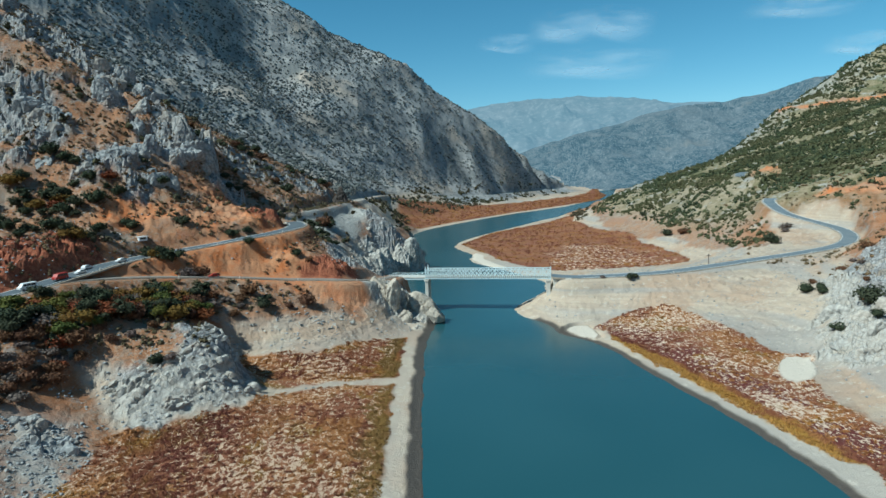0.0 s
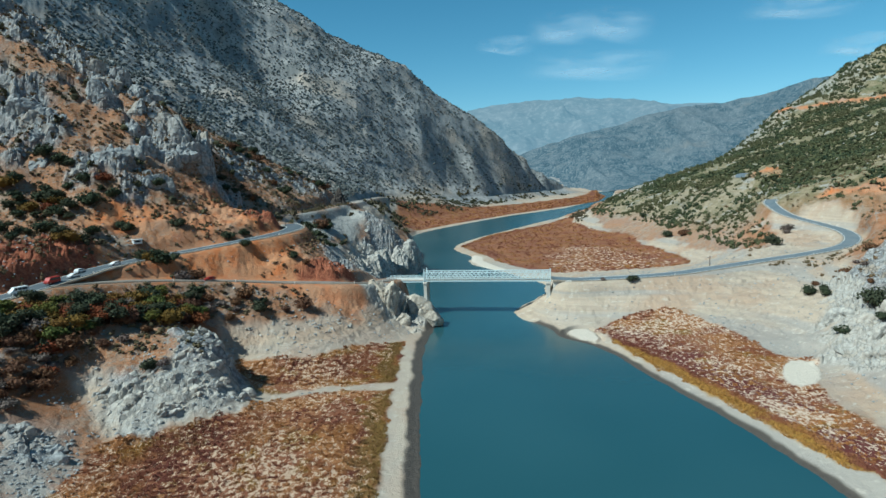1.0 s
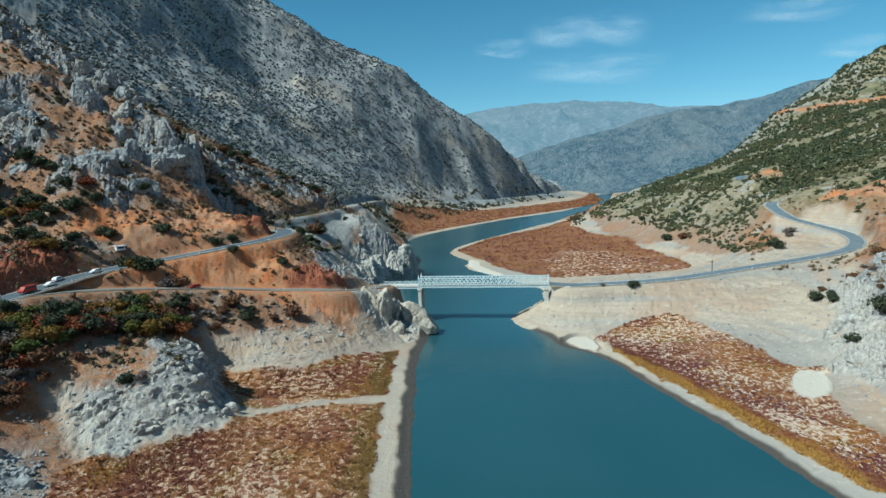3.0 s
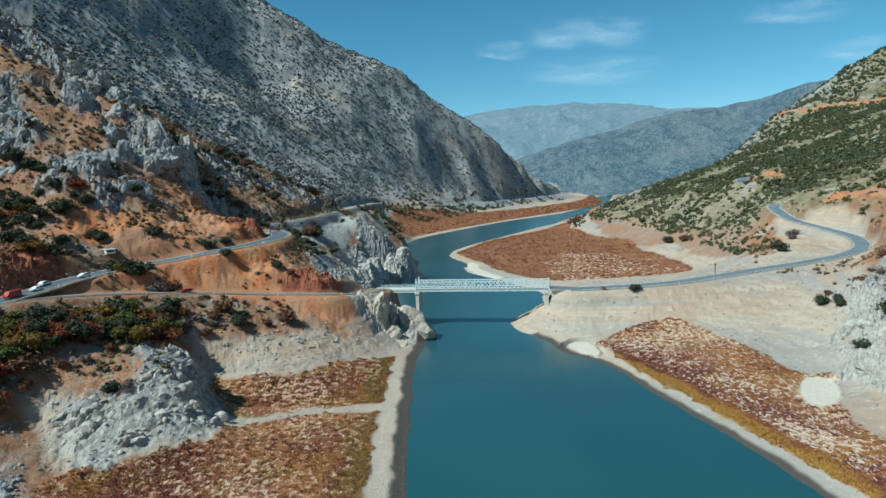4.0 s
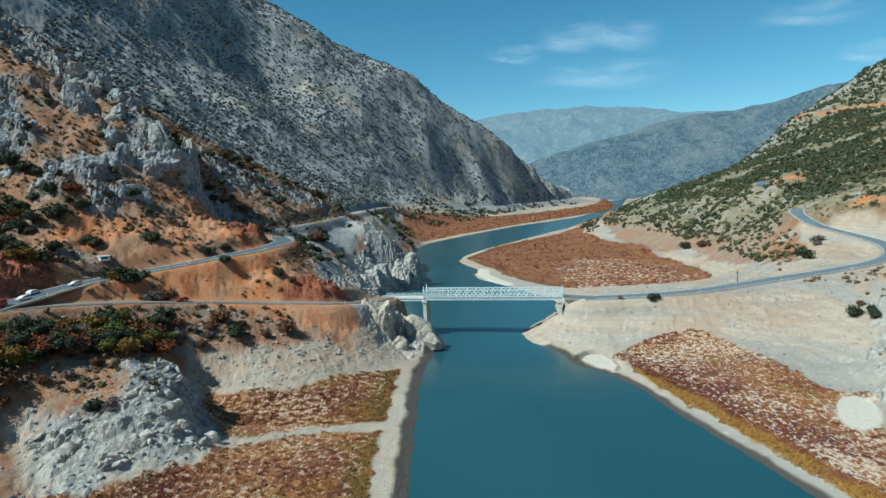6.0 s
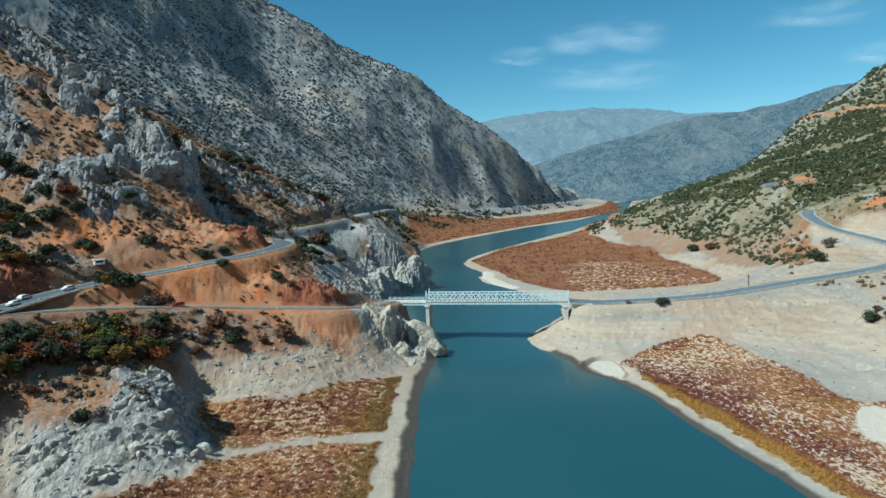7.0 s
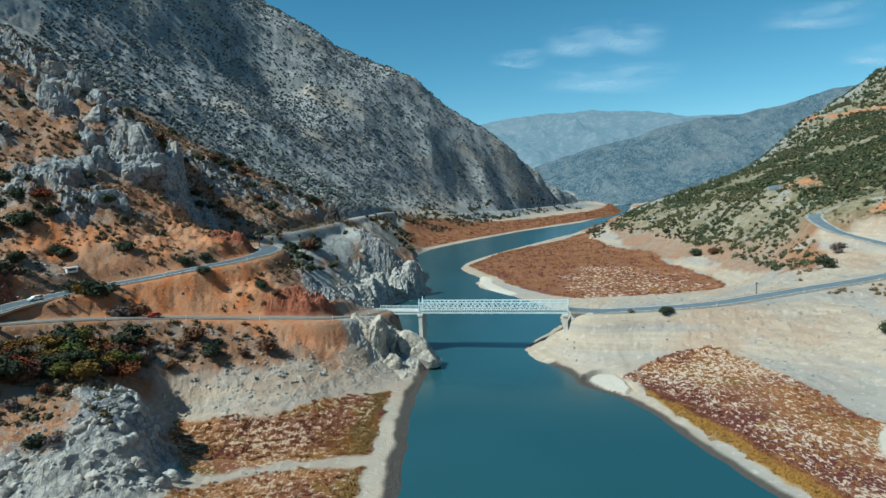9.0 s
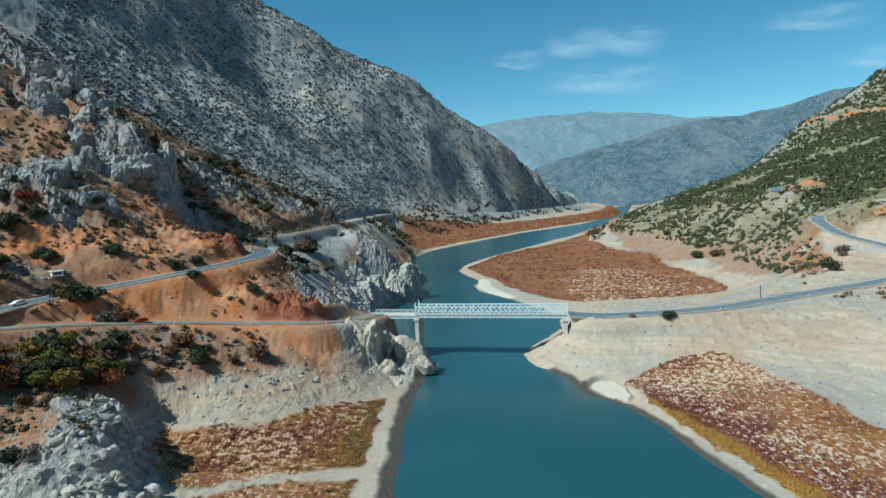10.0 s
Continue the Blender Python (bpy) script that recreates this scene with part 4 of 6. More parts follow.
# ---- roads ----
def ribbon(name, line, half, lift, material, thick=0.25, parent=None):
    """A slab along a line of x, y, z."""
    verts, faces = [], []
    for i, p in enumerate(line):
        a, b = line[max(0, i - 1)], line[min(len(line) - 1, i + 1)]
        d = Vector((b[0] - a[0], b[1] - a[1], 0)).normalized()
        s = Vector((d.y, -d.x, 0))
        c = Vector(p)
        for off, dz in ((-half, lift), (0, lift + 0.06), (half, lift), (half, lift - thick), (-half, lift - thick)):
            verts.append(c + s * off + Vector((0, 0, dz)))
    for i in range(len(line) - 1):
        for k in range(5):
            j = (k + 1) % 5
            faces.append((5 * i + k, 5 * i + 5 + k, 5 * i + 5 + j, 5 * i + j))
    me = mesh_from(name, verts, faces, material, False)
    ob = new(name, me)
    if parent:
        ob.parent = parent
    return ob


def finer(line, gap):
    out = []
    for p, q in zip(line[:-1], line[1:]):
        n = max(1, int(math.dist(p, q) / gap))
        out += [tuple(p[k] + (q[k] - p[k]) * i / n for k in range(3)) for i in range(n)]
    return out + [tuple(line[-1])]


def road(name, line, half, label, verge, surface):
    ob = ribbon(name, finer(line, 3), half, 0.1, surface)
    tagged(ob, label, "road", kind="structure")
    v = ribbon("verge", finer(line, 3), half + verge, -0.04, M_GRAVEL, 0.5, ob)
    return ob


road("road_upper", UPPER_ROAD[:-4], 3.3, "grey asphalt road winding along the orange hillside", 0.7, M_ASPHALT)
road("road_lower", LOWER_ROAD, 1.8, "narrow dusty asphalt road running down to the bridge", 0.5, M_WORN_ROAD)
road("road_east", EAST_ROAD, 3.2, "grey asphalt road curving up from the embankment", 0.7, M_PALE_ASPHALT)

road("road_east_upper", EAST_ROAD_UP, 3.2, "short visible stretch of grey road higher on the hill", 0.7, M_PALE_ASPHALT)


# ---- the bridge ----
def bars(bm, segments, width, depth=None):
    """Square bars between pairs of points."""
    depth = depth or width
    for a, b in segments:
        a, b = Vector(a), Vector(b)
        d = b - a
        side = d.cross(Vector((0, 1, 0)))
        side = side.normalized() if side.length > 1e-4 else Vector((1, 0, 0))
        up = d.cross(side).normalized()
        ring = []
        for c in (a, b):
            ring.append([bm.verts.new(c + side * sx * width / 2 + up * sy * depth / 2) for sx, sy in ((-1, -1), (1, -1), (1, 1), (-1, 1))])
        for k in range(4):
            bm.faces.new((ring[0][k], ring[0][(k + 1) % 4], ring[1][(k + 1) % 4], ring[1][k]))
        bm.faces.new(ring[0][::-1])
        bm.faces.new(ring[1])


def part(name, bm, material, parent, label="", smooth=False, at=None):
    bmesh.ops.recalc_face_normals(bm, faces=bm.faces)
    me = bpy.data.meshes.new(name)
    bm.to_mesh(me)
    bm.free()
    me.materials.append(material)
    if smooth:
        me.polygons.foreach_set("use_smooth", [True] * len(me.polygons))
    ob = new(name, me)
    ob.parent = parent
    if at is not None:
        ob.matrix_basis = at
    if label:
        ob["label"] = label
    return ob


def box(bm, lo, hi, bevel=0.0):
    vs = [bm.verts.new((x, y, z)) for x in (lo[0], hi[0]) for y in (lo[1], hi[1]) for z in (lo[2], hi[2])]
    fs = [(0, 1, 3, 2), (4, 6, 7, 5), (0, 4, 5, 1), (2, 3, 7, 6), (0, 2, 6, 4), (1, 5, 7, 3)]
    made = [bm.faces.new([vs[i] for i in f]) for f in fs]
    if bevel:
        es = {e for f in made for e in f.edges}
        bmesh.ops.bevel(bm, geom=list(es), offset=bevel, segments=1, affect="EDGES")


def build_bridge():
    span = (BRIDGE_E - BRIDGE_W)
    L = span.length
    yaw = math.degrees(math.atan2(span.y, span.x))
    root = new("truss_bridge")
    root.matrix_basis = pose(*BRIDGE_W, 0, 0, yaw)
    tagged(root, "pale blue-grey steel lattice truss bridge over the lake", "bridge")
    n = 16
    p = L / n
    h = 3.3
    sill = 0.95
    members = [("upper_chord", [((0, 0, h), (p, 0, h))], 0.34), ("middle_rail", [((0, 0, sill), (p, 0, sill))], 0.2), ("upright", [((0, 0, sill), (0, 0, h))], 0.16)]
    members += [("stud", [((k * p / 4, 0, 0), (k * p / 4, 0, sill))], 0.2) for k in range(4)]
    for x0 in (0, p / 2):
        members += [("diagonal", [((x0, 0, sill), (x0 + p / 2, 0, h))], 0.19), ("diagonal", [((x0, 0, h), (x0 + p / 2, 0, sill))], 0.19)]

    def bar_mesh(name, segments, width):
        bm = bmesh.new()
        bars(bm, segments, width, width)
        bmesh.ops.recalc_face_normals(bm, faces=bm.faces)
        me = bpy.data.meshes.new(name)
        bm.to_mesh(me)
        bm.free()
        me.materials.append(M_PAINT)
        return me

    chord = bar_mesh("truss_panel", [((0, 0, 0), (p, 0, 0))], 0.34)
    meshes = [(name, bar_mesh(name, segments, width)) for name, segments, width in members]
    for side in (-2.4, 2.4):
        for k in range(n):
            panel = new("truss_panel", chord)
            panel.parent = root
            panel.matrix_basis = pose(k * p, side, -0.45)
            for name, me in meshes:
                new(name, me).parent = panel
    for x, name in ((0.0, "end_post"), (L, "end_post")):
        for side in (-2.4, 2.4):
            bm = bmesh.new()
            bars(bm, [((x, side, -0.5), (x, side, h + 0.1))], 0.36)
            part(name, bm, M_PAINT, root)
    bm = bmesh.new()
    box(bm, (0, -2.1, -0.28), (L, 2.1, 0.0), 0.04)
    part("deck", bm, M_GRAVEL, root, "grey worn roadway deck")
    for k in range(n + 1):
        bm = bmesh.new()
        box(bm, (k * p - 0.14, -2.9, -0.72), (k * p + 0.14, 2.9, -0.3))
        part("floor_beam", bm, M_PAINT, root)
    for k in range(0, n + 1, 2):
        for side in (-1, 1):
            bm = bmesh.new()
            bars(bm, [((k * p, side * 2.9, -0.5), (k * p, side * 2.5, h - 0.6))], 0.12)
            part("raker", bm, M_PAINT, root)
    # portal with two finials over the western end
    for side in (-2.4, 2.4):
        bm = bmesh.new()
        bars(bm, [((0.1, side, h - 0.4), (0.1, side, h + 0.9))], 0.3)
        part("portal_post", bm, M_PAINT, root)
    return root, yaw, L


bridge, BRIDGE_YAW, BRIDGE_LEN = build_bridge()


def build_pier(at, yaw, z_top, z_foot, w, d, label):
    root = new("bridge_pier")
    root.matrix_basis = pose(at[0], at[1], 0, 0, 0, yaw)
    tagged(root, label, "pier")
    for s in (-1, 1):
        bm = bmesh.new()
        box(bm, (-w / 2, s * d / 2 - 0.55, z_foot), (w / 2, s * d / 2 + 0.55, z_top - 0.9), 0.06)
        part("column", bm, M_CONCRETE, root)
    bm = bmesh.new()
    box(bm, (-w / 2 - 0.25, -d / 2 - 0.9, z_top - 0.9), (w / 2 + 0.25, d / 2 + 0.9, z_top - 0.1), 0.08)
    part("crossbeam", bm, M_CONCRETE, root)
    bm = bmesh.new()
    box(bm, (-w / 2 + 0.12, -d / 2 + 0.5, z_foot), (w / 2 - 0.12, d / 2 - 0.5, z_top - 0.9))
    part("web_wall", bm, M_CONCRETE, root)
    bm = bmesh.new()
    box(bm, (-w / 2 - 0.6, -d / 2 - 1.2, z_foot - 1.5), (w / 2 + 0.6, d / 2 + 1.2, z_foot + 0.5), 0.1)
    part("footing", bm, M_CONCRETE, root)
    return root


_u = (BRIDGE_E - BRIDGE_W).normalized()
build_pier(BRIDGE_W + _u * 0.4, BRIDGE_YAW, 13.0, 1.0, 1.25, 4.4, "tall pale concrete pier standing on the bare rock")
build_pier(BRIDGE_E - _u * 0.8, BRIDGE_YAW, 13.0, 5.2, 1.5, 4.6, "pale concrete pier on the bleached bank")


def build_approach():
    a, b = Vector((-20.5, 239.45, 13.75)), BRIDGE_W - _u * 0.1
    L = (b - a).length
    yaw = math.degrees(math.atan2(b.y - a.y, b.x - a.x))
    root = new("approach_span")
    root.matrix_basis = pose(*a, 0, 0, yaw)
    tagged(root, "pale steel and concrete approach span of the bridge", "bridge")
    bm = bmesh.new()
    box(bm, (0, -2.6, -0.3), (L, 2.6, 0.05), 0.05)
    part("deck", bm, M_CONCRETE, root)
    for s in (-2.2, 2.2):
        bm = bmesh.new()
        box(bm, (0, s - 0.2, -1.0), (L, s + 0.2, -0.3))
        part("girder", bm, M_PAINT, root)
    for s in (-2.5, 2.5):
        for zz in (0.55, 1.0):
            bm = bmesh.new()
            bars(bm, [((0, s, zz), (L, s, zz))], 0.12)
            part("rail", bm, M_PAINT, root)
        for k in range(8):
            bm = bmesh.new()
            bars(bm, [((k * L / 7, s, 0), (k * L / 7, s, 1.05))], 0.12)
            part("rail_post", bm, M_PAINT, root)
    return root


build_approach()


def build_abutment():
    root = new("abutment")
    root.matrix_basis = pose(*(BRIDGE_E + _u * 1.6), 0, 0, BRIDGE_YAW)
    tagged(root, "pale masonry abutment at the end of the bridge", "abutment")
    bm = bmesh.new()
    box(bm, (-0.6, -3.0, -6), (4.5, 3.0, -0.7), 0.1)
    part("body", bm, M_CONCRETE, root)
    bm = bmesh.new()
    box(bm, (-0.9, -3.6, -0.7), (6, 3.6, -0.25), 0.05)
    part("cap", bm, M_CONCRETE, root)
    return root


build_abutment()


# ---- far ranges ----
def backdrop(name, crest, depth, foot, rough, material, label):
    """A range as a long slope under its crest line, with spurs and gullies."""
    fine = smooth_line(crest, 24)
    rows = 46
    verts, n = [], len(fine)
    for cx, cy, cz in fine:
        for k in range(rows):
            t = k / (rows - 1)
            verts.append((cx * (1 - 0.12 * t), cy - depth * t, foot + (cz - foot) * (1 - t) ** 1.15))
    v = np.array(verts)
    t = np.tile(np.linspace(0, 1, rows), n)
    v[:, 2] += rough * (ridged(v[:, 0], v[:, 1] * 0.55, 8 * rough, 5, 0.5, seed=2) - 0.6) * (0.25 + np.sin(np.pi * np.clip(t, 0, 1)))
    idx = np.arange(n * rows).reshape(n, rows)
    f = np.stack([idx[:-1, :-1], idx[:-1, 1:], idx[1:, 1:], idx[1:, :-1]], -1).reshape(-1, 4)
    return tagged(new(name, mesh_from(name, v, f, material)), label, "mountains", kind="structure")


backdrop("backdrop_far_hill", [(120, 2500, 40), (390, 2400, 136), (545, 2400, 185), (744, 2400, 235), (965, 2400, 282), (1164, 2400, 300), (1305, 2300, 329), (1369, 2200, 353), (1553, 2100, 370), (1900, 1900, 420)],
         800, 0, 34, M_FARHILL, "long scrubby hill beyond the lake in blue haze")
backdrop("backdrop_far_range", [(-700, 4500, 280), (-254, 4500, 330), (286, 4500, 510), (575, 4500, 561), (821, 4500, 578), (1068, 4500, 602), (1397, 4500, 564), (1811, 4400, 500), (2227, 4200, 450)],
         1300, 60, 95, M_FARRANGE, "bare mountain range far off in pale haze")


# ---- plants ----
RNG = np.random.default_rng(21)


def ico(sub):
    bm = bmesh.new()
    bmesh.ops.create_icosphere(bm, subdivisions=sub, radius=1.0)
    v = np.array([p.co[:] for p in bm.verts])
    f = np.array([[q.index for q in p.verts] for p in bm.faces])
    bm.free()
    return v, f


def crown_mesh(name, blobs, leaves, size, material, seed):
    """A crown: leaf sprays over several lobes, with a ragged dark heart inside each lobe."""
    g = np.random.default_rng(seed)
    verts, faces = [], []
    base, tri = ico(1)
    for c, r in blobs:
        v = base * r * (0.5 + 0.3 * g.random((len(base), 1))) + c
        faces += [[int(i) + len(verts) for i in f] + [-1] for f in tri]
        verts += v.tolist()
    quads = []
    weights = np.array([r * r for _, r in blobs])
    pick = g.choice(len(blobs), leaves, p=weights / weights.sum())
    for b in pick:
        c, r = blobs[b]
        d = g.normal(size=3)
        d /= np.linalg.norm(d)
        if d[2] < -0.55:
            d[2] *= -0.5
        p = np.array(c) + d * r * g.uniform(0.72, 1.14)
        a = np.cross(d + 0.9 * g.normal(size=3), g.normal(size=3))
        a /= np.linalg.norm(a) + 1e-9
        b2 = np.cross(a, d + 0.6 * g.normal(size=3))
        b2 /= np.linalg.norm(b2) + 1e-9
        s = size * g.uniform(0.6, 1.4)
        i = len(verts)
        verts += [(p + a * s).tolist(), (p + b2 * s * 0.7).tolist(), (p - a * s).tolist(), (p - b2 * s * 0.7 + 0.25 * s * d).tolist()]
        quads.append((i, i + 1, i + 2, i + 3))
    me = bpy.data.meshes.new(name)
    me.from_pydata(verts, [], [tuple(q for q in f if q >= 0) for f in faces] + quads)
    me.materials.append(material)
    return me


def trunk_mesh(name, height_, r, limbs, seed):
    g = np.random.default_rng(seed)
    bm = bmesh.new()

    def tube(a, b, r0, r1):
        a, b = Vector(a), Vector(b)
        d = (b - a).normalized()
        s = d.orthogonal().normalized()
        u = d.cross(s)
        rings = []
        for c, q in ((a, r0), (a.lerp(b, 0.5) + s * r0 * 0.5, (r0 + r1) / 2), (b, r1)):
            rings.append([bm.verts.new(c + (s * math.cos(k * math.pi / 3) + u * math.sin(k * math.pi / 3)) * q) for k in range(6)])
        for p, q in zip(rings, rings[1:]):
            for k in range(6):
                bm.faces.new((p[k], p[(k + 1) % 6], q[(k + 1) % 6], q[k]))

    top = (0.05, -0.03, height_)
    tube((0, 0, -0.12), top, r, r * 0.6)
    for k in range(limbs):
        a = 2 * math.pi * k / limbs + g.uniform(-0.4, 0.4)
        tube((0, 0, height_ * g.uniform(0.5, 0.9)), (0.3 * math.cos(a), 0.3 * math.sin(a), height_ + g.uniform(0.1, 0.3)), r * 0.55, r * 0.2)
    me = bpy.data.meshes.new(name)
    bm.to_mesh(me)
    bm.free()
    me.materials.append(M_BARK)
    return me


def build_plant(kind, form, seed, label, category):
    """A shrub or tree about one unit high, standing at the origin."""
    g = np.random.default_rng(seed)
    name = {"shrub": "shrub", "tree": "tree", "cone": "conifer"}[form]
    root = new(name)
    root.empty_display_size = 0.1
    tagged(root, label, category)
    if form == "shrub":
        blobs = [((g.uniform(-0.34, 0.34), g.uniform(-0.34, 0.34), g.uniform(0.26, 0.52)), g.uniform(0.26, 0.42)) for _ in range(6)]
        leaves, size, stem = 800, 0.055, 0.3
    elif form == "tree":
        blobs = [((g.uniform(-0.26, 0.26), g.uniform(-0.26, 0.26), g.uniform(0.38, 0.82)), g.uniform(0.17, 0.28)) for _ in range(9)]
        leaves, size, stem = 1100, 0.04, 0.5
    else:
        blobs = [((g.uniform(-0.06, 0.06), g.uniform(-0.06, 0.06), z), 0.27 * (1.08 - z)) for z in (0.18, 0.3, 0.43, 0.56, 0.68, 0.8, 0.9)]
        leaves, size, stem = 800, 0.042, 0.5
    if kind == "bare":
        leaves = int(leaves * 0.6)
    crown = new("crown", crown_mesh("crown", blobs, leaves, size, M_LEAF[kind], seed))
    crown.parent = root
    trunk = new("trunk", trunk_mesh("trunk", stem, 0.045, 4, seed))
    trunk.parent = root
    return root


LABELS = {
    "evergreen": "dark evergreen bush on the stony slope", "green": "fresh green leafy tree among autumn scrub", "yellow": "yellow autumn tree in the thicket",
    "red": "russet-red autumn bush in the thicket", "brown": "withered purple-brown bush on bare soil", "bare": "grey leafless bush on dry ground",
}
PLANTS = {}


def plant(kind, form, x, y, size, group, wide=1.0):
    """Puts a copy of one of three kinds of that plant on the ground."""
    v = int(RNG.integers(3))
    size *= 1.2 if form == "shrub" else 1.0
    key = (kind, form, v)
    z = float(height(x, y)[0])
    m = pose(x, y, z - 0.08 * size, 0, 0, RNG.uniform(0, 360)) @ Matrix.Diagonal((size * wide, size * wide, size, 1))
    if key not in PLANTS:
        PLANTS[key] = build_plant(kind, form, 100 + len(PLANTS), LABELS[kind], "tree" if form != "shrub" else "bush")
        PLANTS[key].matrix_basis = m
        ob = PLANTS[key]
    else:
        src = PLANTS[key]
        keep = src.matrix_basis.copy()
        src.matrix_basis = Matrix.Identity(4)
        ob = copy_thing(src, m)
        src.matrix_basis = keep
    return tagged(ob, group=group)


# Bushes that stand alone on the western slopes: kind, x, y, height.
for kind, x, y, s in [
    ("evergreen", -92, 191.5, 3.4), ("evergreen", -85, 190.5, 4.6), ("evergreen", -87, 190, 3.8), ("yellow", -89, 189.6, 3.0), ("evergreen", -104.5, 204.6, 3.6), ("evergreen", -106.5, 206.5, 3.0),
    ("evergreen", -90, 212, 3.2), ("evergreen", -74, 217, 3.0), ("evergreen", -70.5, 220.5, 2.6), ("evergreen", -66, 209, 2.6), ("brown", -59.6, 184.3, 4.2), ("brown", -43.5, 188.7, 4.0),
    ("evergreen", -54.4, 179.4, 3.6), ("evergreen", -54.5, 185.5, 1.7), ("bare", -65, 176.8, 2.4), ("brown", -48, 184.3, 2.0), ("brown", -68.2, 177, 2.4), ("bare", -60.1, 178.1, 2.0), ("brown", -61.3, 174.1, 2.0),
    ("brown", -57.4, 303, 6.0), ("evergreen", -55, 306, 4.4), ("evergreen", -60.5, 292, 5.0), ("evergreen", -50.2, 212.6, 2.8), ("brown", -46.6, 211.8, 2.0), ("evergreen", -117.6, 208.3, 4.4),
    ("evergreen", -123.6, 203.3, 3.8)]:
    plant(kind, "shrub", x, y, s, "bushes on the western slope", 1.15)
for kind, x, y, s in [
    ("evergreen", -67, 133.5, 2.8), ("bare", -63.5, 134.5, 2.4), ("red", -84, 127, 2.6), ("brown", -82, 132, 2.2), ("brown", -78, 138, 2.0), ("bare", -75, 141, 1.8), ("brown", -72, 146, 2.0), ("brown", -81, 140, 2.2), ("evergreen", -111, 214.7, 3.4), ("evergreen", -102, 226, 3.4), ("brown", -76, 189.6, 4.0), ("bare", -78.6, 187.6, 3.6),
    ("brown", -61.6, 180, 2.4), ("evergreen", -55.5, 275.8, 3.4), ("evergreen", -53.9, 285, 2.8), ("evergreen", -48.2, 283.9, 2.4), ("evergreen", -47, 296, 2.4), ("evergreen", -50, 270, 3.0)]:
    plant(kind, "shrub", x, y, s, "bushes on the western slope", 1.1)
# and on the eastern side
for kind, x, y, s in [
    ("evergreen", 154.3, 278.6, 5.4), ("evergreen", 70, 222.6, 2.2), ("evergreen", 72, 222.9, 1.8), ("evergreen", 118.4, 194, 3.2), ("evergreen", 120, 187.5, 2.6), ("evergreen", 122.6, 193, 2.0),
    ("evergreen", 116.1, 162.4, 5.0), ("evergreen", 104, 156.6, 2.4), ("bare", 175.5, 303, 3.6), ("bare", 172, 297, 2.8), ("evergreen", 172.7, 505, 4.0), ("evergreen", 151, 396.8, 4.6),
    ("brown", 158, 386.7, 4.0), ("brown", 124, 199, 1.8), ("brown", 131, 196, 2.4), ("bare", 134, 190, 1.6), ("brown", 127, 178, 1.4), ("evergreen", 110, 150, 2.2), ("brown", 119, 168, 2.0), ("bare", 138, 200, 1.5), ("brown", 146, 205, 2.6), ("bare", 60, 223.4, 1.4)]:
    plant(kind, "shrub", x, y, s, "bushes on the eastern bank", 1.2)

# The thicket below the upper road.
THICKET = [(-125, 104), (-108, 138), (-101, 150), (-96.5, 160), (-93, 171), (-87, 183), (-78, 187), (-70, 181), (-67.5, 170), (-70, 158), (-79, 145), (-85, 133), (-83, 124), (-85, 114), (-91, 102), (-112, 92)]
_t = []
while len(_t) < 215:
    x, y = RNG.uniform(-122, -67), RNG.uniform(96, 188)
    if inside(THICKET, np.array([x]), np.array([y]))[0] < 0 or min([math.dist((x, y), q) for q in _t] + [9]) < 2.1:
        continue
    if min(along(UPPER_ROAD, np.array([x]), np.array([y]))[0][0] - 2.5, along(LOWER_ROAD, np.array([x]), np.array([y]))[0][0] - 4.5) < 5.5:
        continue
    _t.append((x, y))
    low = 1 - step(120, 140, np.array([y]))[0]
    mood = gnoise(np.array([x / 14.0]), np.array([y / 14.0]))[0]
    u = RNG.random()
    if low > 0.5:
        plant("brown" if u < 0.55 else "bare" if u < 0.75 else "red" if u < 0.85 else "evergreen", "shrub", x, y, RNG.uniform(1.4, 3.0), "trees of the thicket", 1.4)
    elif u < 0.36 + 0.6 * mood:
        plant("evergreen", "tree" if RNG.random() < 0.75 else "cone", x, y, RNG.uniform(3.2, 5.6), "trees of the thicket", 1.3)
    elif u < 0.44 + 0.5 * mood:
        plant("green", "tree", x, y, RNG.uniform(3.2, 5.4), "trees of the thicket", 1.35)
    elif u < 0.58:
        plant("yellow", "shrub", x, y, RNG.uniform(2.6, 4.6), "trees of the thicket", 1.3)
    elif u < 0.71:
        plant("red", "shrub", x, y, RNG.uniform(2.4, 4.0), "trees of the thicket", 1.4)
    else:
        plant("brown" if u < 0.95 else "bare", "shrub", x, y, RNG.uniform(2.2, 4.0), "trees of the thicket", 1.4)

# Dark evergreens above the red road cut.
_e = []
while len(_e) < 46:
    x, y = RNG.uniform(-160, -106), RNG.uniform(164, 218)
    if y < 290 + x or y > 312 + 0.72 * x + 18 * RNG.random() or min([math.dist((x, y), q) for q in _e] + [9]) < 2.4:
        continue
    if along(UPPER_ROAD, np.array([x]), np.array([y]))[0][0] < 9 or (x > -114 and y > 196):
        continue
    _e.append((x, y))
    u = RNG.random()
    plant("evergreen" if u < 0.72 else "brown" if u < 0.86 else "red" if u < 0.93 else "yellow", "tree" if u < 0.3 else "shrub", x, y, RNG.uniform(2.0, 4.2), "evergreens above the road cut", 1.35)
for kind, x, y, s in [("yellow", -147.5, 213.4, 4.6), ("evergreen", -132.5, 212, 4.6), ("evergreen", -129.5, 211, 4.4), ("evergreen", -135, 211.5, 3.8), ("evergreen", -141, 226, 4.6), ("evergreen", -136, 224, 3.6), ("evergreen", -131.5, 223, 3.4)]:
    plant(kind, "shrub", x, y, s, "evergreens above the road cut", 1.3)

